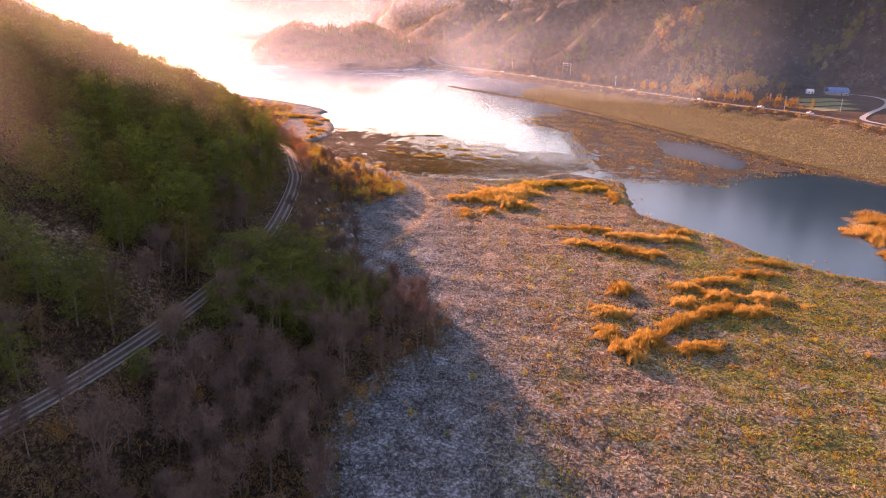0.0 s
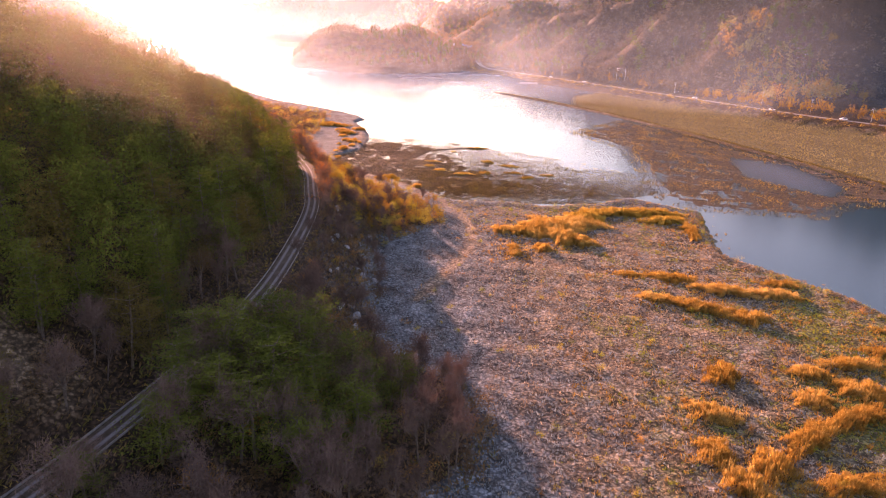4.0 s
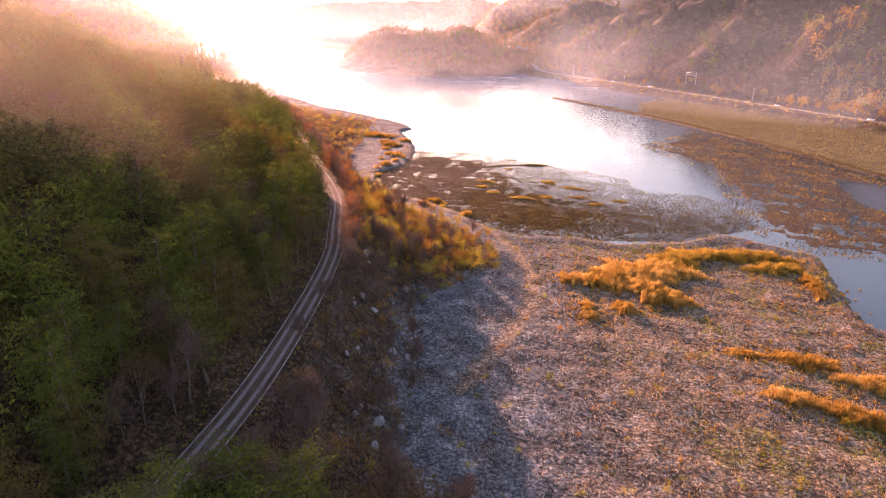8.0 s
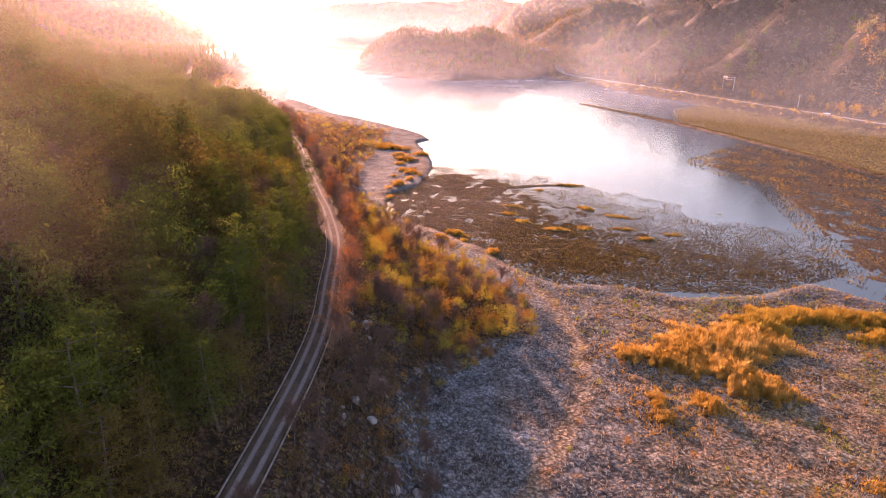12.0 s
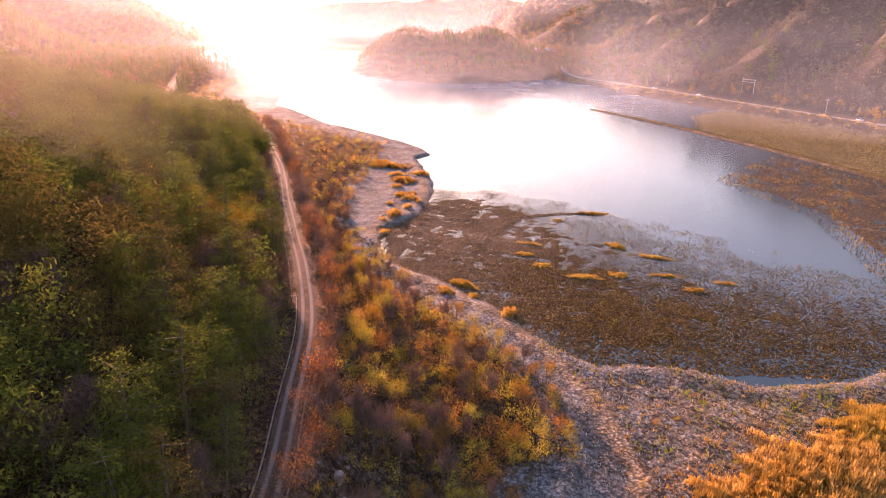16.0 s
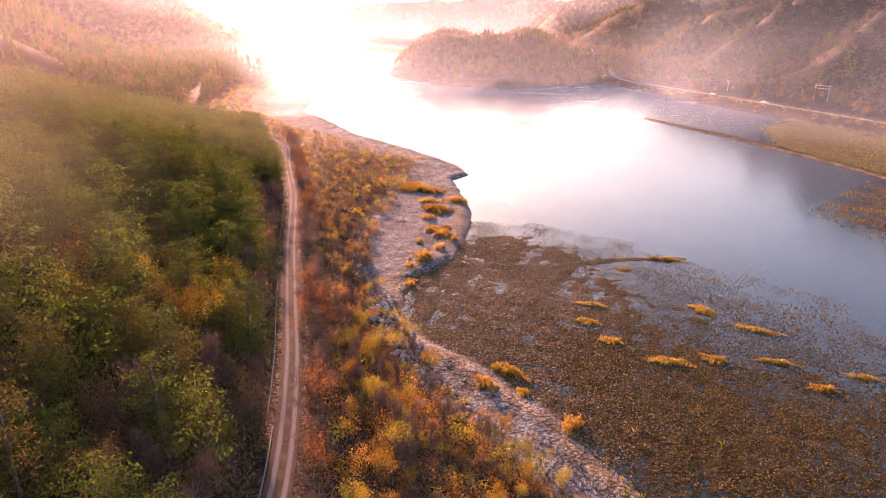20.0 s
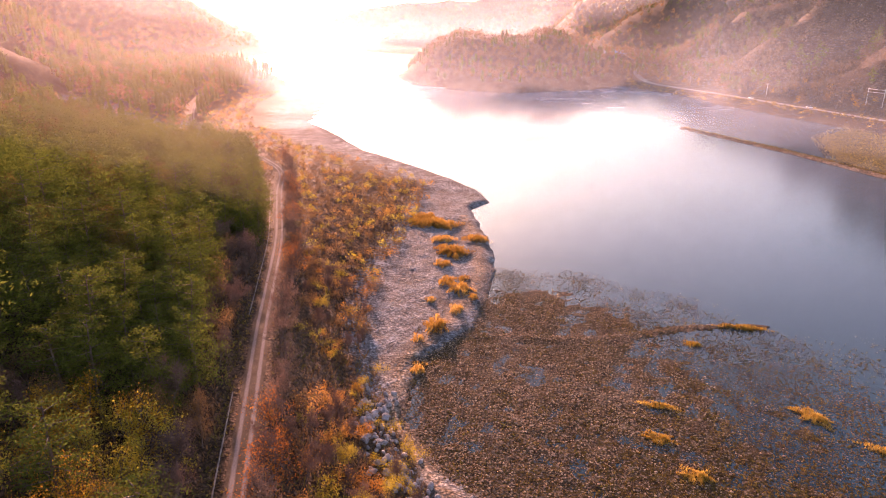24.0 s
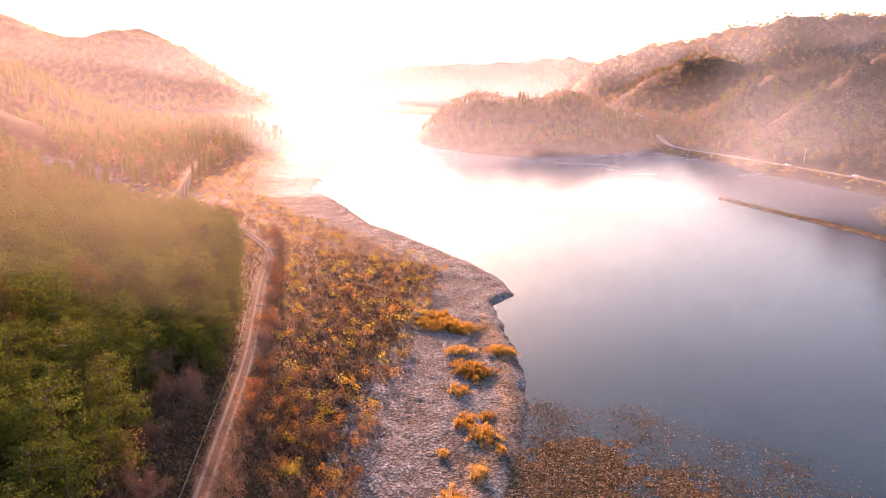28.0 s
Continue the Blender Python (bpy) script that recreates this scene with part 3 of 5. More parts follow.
def roads():
    v, f, u, n = ribbon(road_line, 1.45, 0.06)
    me = mesh_np("road", v, f, M_ROAD, True)
    me.attributes.new("across", "FLOAT", "POINT").data.foreach_set("value", u.astype(np.float32))
    lane = tagged(new("road", me), "narrow concrete lane with two worn wheel tracks", "road", kind="structure")
    for side, off, a, b in ((-1, 1.7, 10, 118), (-1, 2.5, 118, 202), (1, 1.7, 10, 100)):
        for k in range(a, b, 12):
            if off > 2 and abs(road_line[k + 6, 1] - 281) < 8:
                continue
            line = road_line[k:k + 13] + n[k:k + 13] * side * off
            m = len(line)
            w, h = n[k:k + m] * 0.08, np.array([0, 0, 0.2])
            ring = np.stack([line - w - h, line - w + h, line + w + h, line + w - h], 1)
            i = (np.arange(m - 1)[:, None] * 4 + np.arange(4)).ravel()
            j = (np.arange(m - 1)[:, None] * 4 + (np.arange(4) + 1) % 4).ravel()
            part("kerb", mesh_np("kerb", ring.reshape(-1, 3), np.stack([i, j, j + 4, i + 4], 1), M_CONCRETE), lane)
    fr = spline(FAR_ROAD, 8.0)
    z = np.maximum(height(fr[:, 0], fr[:, 1]), 4.2)
    fr[:, 2] = np.convolve(np.pad(z, 4, "edge"), np.ones(9) / 9, "valid") + 0.2
    GRID["far_road"] = fr
    v, f, u, n = ribbon(fr, 11.0, 0.0)
    v[:, 2] -= np.clip(np.abs(u) - 0.3, 0, 1) * 6.5 + 0.06
    tagged(new("embankment", mesh_np("embankment", v, f, M_GROUND, True)), "weedy earth embankment under the lakeside road", "bank", kind="structure")
    v, f, u, n = ribbon(fr, 3.0, 0.0)
    tagged(new("far_road", mesh_np("far_road", v, f, M_ASPHALT)), "two-lane lakeside road on a low embankment", "road", kind="structure")


def mist():
    """Sheets standing in for morning mist and far haze across the valley, and wisps on the water."""
    for radius, thick, fall, a0, a1 in ((330, 0.22, 90, 4, 70), (410, 0.2, 50, -37, 70), (340, 0.3, 9, -34, 10), (500, 0.2, 80, -80, 50), (1500, 0.4, 200, -80, 60)):
        az = np.radians(np.linspace(a0, a1, 300))
        up = np.linspace(0, 1, 22) ** 1.5 * min(fall * 3.6, (1.0 if radius == 330 else 0.165) * radius)
        rad = radius * (1 + 0.03 * np.sin(az * 9))
        x, y = -45 + rad * np.sin(az), 240 + rad * np.cos(az)
        v = np.stack([np.repeat(x, 22), np.repeat(y, 22), np.tile(up, 300) - 0.3], 1)
        i = (np.arange(299)[:, None] * 22 + np.arange(21)).ravel()
        # right arc tinted bluer: the look of shade-side haze put into its colour
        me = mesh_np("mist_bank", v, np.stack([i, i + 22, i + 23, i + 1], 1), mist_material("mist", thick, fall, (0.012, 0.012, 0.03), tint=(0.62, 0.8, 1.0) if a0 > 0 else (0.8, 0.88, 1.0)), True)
        deg = np.degrees(az)
        # thicker towards the sun's bearing: its glow in the haze is put in here
        den = (0.52 + 0.48 * np.exp(-((deg + 27) / 22) ** 2)) * (1 - 0.25 * smooth01((deg + 26) / 8) * (radius == 500)) * (1 - 0.78 * smooth01((deg + 20) / 12) * (radius == 410)) * np.where(radius == 410, smooth01((deg + 36) / 10), 1 - 0.55 * smooth01((-28 - deg) / 18)) * smooth01((deg - a0) / 6) * smooth01((a1 - deg) / 6)
        gz = np.repeat(height(x, y), 22)
        den = np.repeat(den, 22) * smooth01((1 - np.tile(up, 300) / up[-1]) / 0.5) * smooth01((np.tile(up, 300) - gz + 1) / (0.45 * fall * np.clip(gz / 10, 0.02, 1))) * np.where(gz < 1, smooth01((np.tile(up, 300) + (0.3 if radius == 340 else 1)) / ((0.5 if radius == 340 else 0.1) * fall)), 1)
        me.attributes.new("veil", "FLOAT", "POINT").data.foreach_set("value", den.astype(np.float32))
        tagged(new("mist_bank", me), "thin sheet standing in for sunlit mist and distance haze over the lake", "mist", kind="stuff")
    gx, gy = np.linspace(-420, 260, 90), np.linspace(250, 1000, 90)
    X, Y = np.meshgrid(gx, gy)
    x, y = X.ravel(), Y.ravel()
    i = (np.arange(89)[:, None] * 90 + np.arange(89)).ravel()
    me = mesh_np("lake_mist", np.stack([x, y, 0.5 + 0.12 * lumps(x, y, 90.0)], 1), np.stack([i, i + 1, i + 91, i + 90], 1), mist_material("low_mist", 0.3, 0, (0.01, 0.03, 0.05), 0.5, 2.0), True)
    den = np.maximum(0.45 * smooth01((y - 380) / 130) + 0.55 * smooth01((y - 520) / 240), 0.5 * smooth01(0.5 - sdf(POND_NORTH, x, y) / 8)) * smooth01((height(x, y) < 0.3) * 1.0)
    me.attributes.new("veil", "FLOAT", "POINT").data.foreach_set("value", den.astype(np.float32))
    tagged(new("lake_mist", me), "wisps of mist drifting on the lake", "mist", kind="stuff")


def curtains(name, places, thick, streak, tint, label, veil):
    """Upright sheets of added glare and mist across the sun's direction, soft at all edges, joined into one."""
    sx, sy = math.sin(radians(SUN_AZ)), math.cos(radians(SUN_AZ))
    m, h = 48, 12
    u, w = np.linspace(-1, 1, m), np.linspace(0, 1, h)
    vs, fs, den = [], [], []
    i = (np.arange(m - 1)[:, None] * h + np.arange(h - 1)).ravel()
    px, py = sy, -sx
    for k, (x, y, half, top, gain) in enumerate(places):
        bend = 0.06 * half * np.sin(u * 5 + k)
        ux, uy = np.repeat(x + px * half * u + sx * bend, h), np.repeat(y + py * half * u + sy * bend, h)
        g = np.maximum(height(ux, uy), 0)
        z = g + np.tile(w, m) * top
        vs.append(np.stack([ux, uy, z], 1))
        fs.append(np.stack([i, i + h, i + h + 1, i + 1], 1) + k * m * h)
        den.append(gain * veil(np.tile(w, m), np.repeat(u, h)))
    me = mesh_np(name, np.concatenate(vs), np.concatenate(fs), mist_material(name, thick, 0, streak, 0.55, 4.0, tint), True)
    me.attributes.new("veil", "FLOAT", "POINT").data.foreach_set("value", np.concatenate(den).astype(np.float32))
    tagged(new(name, me), label, "mist", kind="stuff")


def glare_and_haze():
    """Added sheets standing in for sun glare and haze over the wooded hillside and the side valley."""
    def over_hill(w, u):
        return smooth01(w / 0.75) * smooth01((1 - w) / 0.4) * smooth01((u + 1) / 0.9) * smooth01((1 - u) / 0.25)

    # added pinkish veils that brighten the hill as glare in the lens does
    curtains("hillside_glare_haze", [(-134, 36, 100, 60, 0.8), (-150, 98, 120, 62, 0.75), (-190, 160, 140, 64, 0.95), (-232, 256, 168, 68, 0.6)], 0.19, (0.012, 0.012, 0.012), (1.0, 0.88, 0.82),
             "added thin veil of sun glare and haze over the wooded hillside", over_hill)


ground()
water()
roads()
mist()
glare_and_haze()


# ---- vegetation ----
M_MAUVE = foliage("reddish_twigs", (0.09, 0.058, 0.044), (0.165, 0.105, 0.078), (0.26, 0.165, 0.12), 0.4, 0.25)
M_GOLDWEED = foliage("golden_weed", (0.1, 0.07, 0.02), (0.2, 0.14, 0.035), (0.34, 0.23, 0.06), 0.2, 0.35)
M_MARSHGOLD = foliage("marsh_weed", (0.17, 0.1, 0.022), (0.38, 0.24, 0.045), (0.55, 0.38, 0.1), 0.25, 0.4)
M_STUBBLE = foliage("marsh_stubble", (0.065, 0.047, 0.032), (0.165, 0.122, 0.085), (0.33, 0.255, 0.195), 0.4, 0.5)
M_WETWEED = foliage("wet_weed", (0.025, 0.017, 0.008), (0.06, 0.042, 0.016), (0.14, 0.095, 0.035), 0.5, 0.15)
M_FIELD = foliage("dead_field_grass", (0.14, 0.11, 0.035), (0.26, 0.2, 0.065), (0.4, 0.31, 0.12), 0.15, 0.35)
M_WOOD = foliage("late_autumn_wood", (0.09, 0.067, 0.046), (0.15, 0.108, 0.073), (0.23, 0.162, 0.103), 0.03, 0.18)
M_BANKGRASS = foliage("bank_weeds", (0.06, 0.055, 0.02), (0.12, 0.1, 0.03), (0.2, 0.16, 0.05), 0.2, 0.35)
CORES = []  # the dense inside of each conifer crown


def pine_parts(r, h=10.0, n=3000, size=0.29):
    """A pine: bent trunk with limbs, and tiers of needle clumps."""
    lean = r.normal(0, 0.25, 2)
    top = np.array([lean[0], lean[1], h * 0.97])
    mid = np.array([*(lean * 0.3 + r.normal(0, 0.12, 2)), h * 0.5])
    wood = [limb((0, 0, -0.6), mid, 0.17, 0.12, 6), limb(mid, top, 0.12, 0.03, 5)]
    cs, nb = [], 26
    for k in range(nb):
        u = 0.16 + 0.82 * (k + r.random()) / nb
        reach = 2.9 * math.sqrt(max(0.05, 1 - ((u - 0.42) / 0.6) ** 2)) * r.uniform(0.55, 1.1)
        a = k * 2.4 + r.uniform(-0.5, 0.5)
        base = mid + (top - mid) * ((u - 0.5) / 0.47) if u > 0.5 else mid * (u / 0.5)
        tip = base + np.array([np.cos(a) * reach, np.sin(a) * reach, reach * 0.22])
        wood.append(limb(base, tip, 0.05, 0.015, 3 + 1))
        m = max(4, int(n / nb * (0.5 + reach / 2.2)))
        w = r.uniform(0.25, 1.08, m)[:, None]
        cs.append(base + (tip - base) * w + r.normal(0, 1, (m, 3)) * np.array([0.34, 0.34, 0.2]) * (0.5 + 0.4 * reach))
    us = np.array([0.2, 0.3, 0.42, 0.55, 0.67, 0.78, 0.86])
    a = np.arange(8) * np.pi / 4
    rad = (1.05 * np.sqrt(np.maximum(0.05, 1 - ((us - 0.42) / 0.5) ** 2)))[:, None] * r.uniform(0.4, 1.25, (7, 8))
    rad[-1] = 0.05
    axis = np.where(us[:, None] > 0.5, mid + (top - mid) * ((us[:, None] - 0.5) / 0.47), mid * (us[:, None] / 0.5))
    v = axis[:, None] + np.stack([np.cos(a) * rad, np.sin(a) * rad, r.normal(0, 0.25, (7, 8))], -1)
    i = (np.arange(6)[:, None] * 8 + np.arange(8)).ravel()
    j = (np.arange(6)[:, None] * 8 + (np.arange(8) + 1) % 8).ravel()
    CORES.append((v.reshape(-1, 3), np.stack([i, j, j + 8, i + 8], 1)))
    return joined(wood), leaves(np.concatenate(cs), size, r, 0.9, 0.36)


def branching(r, h, spread, levels=3, first=5):
    """A bare broad-leaved frame: limbs, and the points of its twigs."""
    wood, tips = [], []

    def grow(p, d, length, rad, level):
        q = p + d * length
        wood.append(limb(p, q, rad, rad * 0.55, 5 if level == 0 else 4 if level < 3 else 3))
        if level >= levels:
            tips.append(q)
            return
        for k in range(first if level == 0 else r.integers(3, 5)):
            e = d + r.normal(0, spread, 3) + (0, 0, 0.25)
            e /= np.linalg.norm(e)
            s = p + d * length * r.uniform(0.5, 1.0) if k else q
            tips.append(s + e * length * 0.3)
            grow(s, e, length * r.uniform(0.5, 0.75), rad * 0.5, level + 1)

    grow(np.array([0, 0, -0.5]), np.array([r.normal(0, 0.05), r.normal(0, 0.05), 1.0]), h * 0.42, h * 0.018, 0)
    return wood, np.array(tips)


def twig_sprays(tips, r, n, length, width):
    """Thin slivers that stand for fine twigs round the limb ends."""
    i = r.integers(0, len(tips), n)
    p = tips[i] + r.normal(0, 0.25, (n, 3))
    d = r.normal(0, 1, (n, 3)) + (0, 0, 0.7)
    d /= np.linalg.norm(d, axis=1, keepdims=True)
    s = np.cross(d, r.normal(size=(n, 3)))
    s *= width / (np.linalg.norm(s, axis=1, keepdims=True) + 1e-9)
    e = d * (length * r.uniform(0.5, 1.3, n))[:, None]
    return np.stack([p - s, p + s, p + e + s * 0.3, p + e - s * 0.3], 1).reshape(-1, 3), np.arange(4 * n).reshape(-1, 4)


def broad_parts(r, h=8.0, n=420, size=0.5, spread=0.6, bare=0.0):
    """A broad-leaved tree: limbs with twigs, and leaf clumps round the twig ends."""
    wood, tips = branching(r, h, spread)
    k = h / max(tips[:, 2].max(), 1)
    wood = [(v * (1, 1, k), f) for v, f in wood]
    tips = tips * (1, 1, k)
    wv = joined(wood)
    if bare:
        return wv, twig_sprays(tips, r, n, 0.12 * h, 0.021)
    i = r.integers(0, len(tips), n)
    return wv, leaves(tips[i] + r.normal(0, 0.055 * h, (n, 3)), size, r, 0.4, 0.55)


def shrub_parts(r, h=2.2, n=400, size=0.22):
    wood = []
    for k in range(7):
        a, l = r.uniform(0, 6.28), h * r.uniform(0.5, 0.85)
        wood.append(limb((0, 0, -0.2), (np.cos(a) * l * 0.5, np.sin(a) * l * 0.5, l), 0.035, 0.012, 3))
    lob = r.normal(0, 0.32 * h, (6, 3)) * (1, 1, 0.45) + (0, 0, 0.52 * h)
    c = lob[r.integers(0, 6, n)] + r.normal(0, 0.19 * h, (n, 3))
    c[:, 2] = np.maximum(c[:, 2], 0.05)
    return joined(wood), leaves(c, size, r, 0.4, 0.5)


def reed_parts(r, rx, ry, h, n):
    """A bed of reeds: leaning stalks with plumes, in an uneven outline."""
    a, u = r.uniform(0, 6.28, n), np.sqrt(r.random(n))
    edge = 1 + 0.28 * np.sin(2 * a + r.uniform(0, 6)) + 0.24 * np.sin(5 * a + r.uniform(0, 6)) + 0.16 * np.sin(11 * a + r.uniform(0, 6))
    p = np.stack([np.cos(a) * u * edge * rx, np.sin(a) * u * edge * ry, np.full(n, -0.15)], 1)
    hh = h * r.uniform(0.55, 1.1, n) * (1 - 0.6 * u**3) * (0.8 + 0.25 * np.sin(1.7 * p[:, 0] + 1.3 * np.sin(1.1 * p[:, 1])) * np.cos(2.1 * p[:, 1]))
    d = np.stack([r.normal(0.06, 0.15, n), r.normal(-0.03, 0.15, n), np.ones(n)], 1) * hh[:, None]
    s = np.stack([np.cos(a * 7), np.sin(a * 7), 0 * a], 1) * (0.014 + 0.02 * r.random(n))[:, None]
    v = np.stack([p - s * 0.6, p + s * 0.6, p + d + s * 1.3, p + d * 0.97 - s * 1.3], 1)
    k = n // 2
    pv, pf = leaves((p + d)[:k], 0.19, r, 0.0, 0.4)
    return (v.reshape(-1, 3), np.arange(4 * n).reshape(-1, 4)), (pv, pf)


def thing(name, pieces, label, category, group=""):
    """An Empty with one mesh a part: pieces are (part name, verts and faces, material)."""
    root = tagged(new(name), label, category, group)
    for pn, (v, f), mat in pieces:
        tagged(part(pn, mesh_np(pn, v, f, mat), root), kind="" if pn == "trunk" else "stuff")
    return root


r = np.random.default_rng(11)
PINES = [pine_parts(r, h) for h in (9.5, 8.4, 10.4)]
OAKS = [broad_parts(r, h, 2400, 0.23) for h in (8.0, 9.5)]
BARES = [broad_parts(r, h, 1150, 0.5, 0.55, 1.0) for h in (8.0, 7.0, 9.0)]
SHRUBS = [shrub_parts(r) for _ in range(3)]
FLAMES = [broad_parts(r, h, 1000, 0.17, 0.7) for h in (5.5, 6.2)]
FLAME_TWIGS = [broad_parts(r, h, 480, 0.5, 0.7, 1.0)[1] for h in (5.2, 5.8)]


def thinned(v, f, keep, grow):
    """Every few leaves of a crown, each larger: for woods further off."""
    k = np.arange(0, len(f), keep)
    q = v[f[k]]
    c = q.mean(1, keepdims=True)
    return (c + (q - c) * grow).reshape(-1, 3), np.arange(4 * len(k)).reshape(-1, 4)


def scatter(x0, x1, y0, y1, step, keep):
    """Jittered grid of places in a box of the plan, kept where keep(x, y) holds."""
    gx, gy = np.meshgrid(np.arange(x0, x1, step), np.arange(y0, y1, step))
    x, y = gx.ravel() + r.uniform(-0.48, 0.48, gx.size) * step, gy.ravel() + r.uniform(-0.48, 0.48, gx.size) * step
    k = keep(x, y)
    return x[k], y[k]


def road_x(y):
    return np.interp(y, road_line[:, 1], road_line[:, 0])


def foot_x(y):
    return np.interp(y, FOOT_Y, FOOT_X)


def woods(name, kinds, x, y, scale, mat, keep, grow, label, category="trees", sink=0.0, cores=()):
    """Many trees of one sort, joined: crowns only, from thinned copies."""
    if not len(x):
        return
    z = height(x, y) - sink
    pieces = []
    which = r.integers(0, len(kinds), len(x))
    for k, (v, f) in enumerate(kinds):
        s = which == k
        if s.any():
            sc = scale * r.uniform(0.7, 1.25, s.sum())
            sc = np.stack([sc * r.uniform(0.85, 1.15, len(sc)), sc * r.uniform(0.85, 1.15, len(sc)), sc * r.uniform(0.9, 1.2, len(sc))], 1)
            at, turns = np.stack([x[s], y[s], z[s]], 1), r.uniform(0, 6.28, s.sum())
            pieces.append(many(*thinned(v, f, keep, grow), at, turns, sc))
            if cores:
                pieces.append(many(*cores[k], at, turns, sc))
    v, f = joined(pieces)
    tagged(new(name, mesh_np(name, v, f, mat)), label, category, kind="stuff")


PROTO = {}


def plant(sort, x, y, scale, tilt=0.0):
    """One tree or shrub as a thing, copied from the first of its sort."""
    z = float(height(np.array([x]), np.array([y]))[0])
    m = pose(x, y, z, r.normal(0, 3), r.normal(0, 3), r.uniform(0, 360))
    name, pieces, label, category, group = SORTS[sort]
    if sort not in PROTO:
        PROTO[sort] = thing(name, pieces, label, category, group)
        PROTO[sort].matrix_basis = m @ Matrix.Diagonal((scale, scale, scale * 1.05, 1))
        return PROTO[sort]
    ob = copy_thing(PROTO[sort], m)
    ob.scale = (scale * r.uniform(0.9, 1.1), scale * r.uniform(0.9, 1.1), scale * r.uniform(0.9, 1.15))
    return ob


SORTS = {}
for k, (w, c) in enumerate(PINES):
    SORTS["larch%d" % k] = ("larch_tree", [("trunk", w, M_BARK), ("crown", c, M_LARCH)], "rusty brown conifer on the wooded hillside", "tree", "hillside larches")
    SORTS["pine%d" % k] = ("pine_tree", [("trunk", w, M_BARK), ("crown", c, M_PINE)], "olive-green pine tree on the wooded hillside", "tree", "hillside pines")
for k, (w, c) in enumerate(OAKS):
    SORTS["oak%d" % k] = ("oak_tree", [("trunk", w, M_BARK), ("crown", c, M_RUSSET)], "russet broad-leaved tree in late autumn", "tree", "hillside oaks")
    SORTS["gold%d" % k] = ("golden_tree", [("trunk", w, M_BARK), ("crown", c, M_GOLD)], "orange-gold autumn tree above the lane", "tree", "golden trees")
    SORTS["lemon%d" % k] = ("yellow_tree", [("trunk", w, M_BARK), ("crown", c, M_YELLOW)], "yellow-green autumn tree among bare ones", "tree", "yellow trees")
for k, (w, c) in enumerate(BARES):
    SORTS["bare%d" % k] = ("bare_tree", [("trunk", w, M_BARK), ("twig_spray", c, M_TWIG)], "leafless grey-brown tree with fine twigs", "tree", "bare trees")
for k, (w, c) in enumerate(FLAMES):
    SORTS["flame%d" % k] = ("cherry_tree", [("trunk", w, M_BARK), ("twig_spray", FLAME_TWIGS[k], M_TWIG), ("leaf_crown", c, M_RED)], "half-bare roadside tree with orange-red leaves", "tree", "roadside trees")
    SORTS["mauve%d" % k] = ("bare_cherry_tree", [("trunk", w, M_BARK), ("twig_spray", FLAME_TWIGS[k], M_MAUVE)], "leafless roadside tree with reddish-grey twigs", "tree", "roadside trees")
for k, (w, c) in enumerate(SHRUBS):
    for sort, mat, what in (("yshrub", M_YELLOW, "yellow-leaved shrub on the bank"), ("oshrub", M_ORANGE, "orange-brown shrub on the bank"), ("bshrub", M_RUSSET, "dull brown shrub on the slope"), ("gshrub", M_GREENGRASS, "yellow-green shrub in frosted grass")):
        SORTS[sort + str(k)] = ({"yshrub": "yellow_shrub", "oshrub": "orange_shrub", "bshrub": "brown_shrub", "gshrub": "green_shrub"}[sort], [("stem", w, M_BARK), ("foliage", c, mat)], what, "shrub", "")


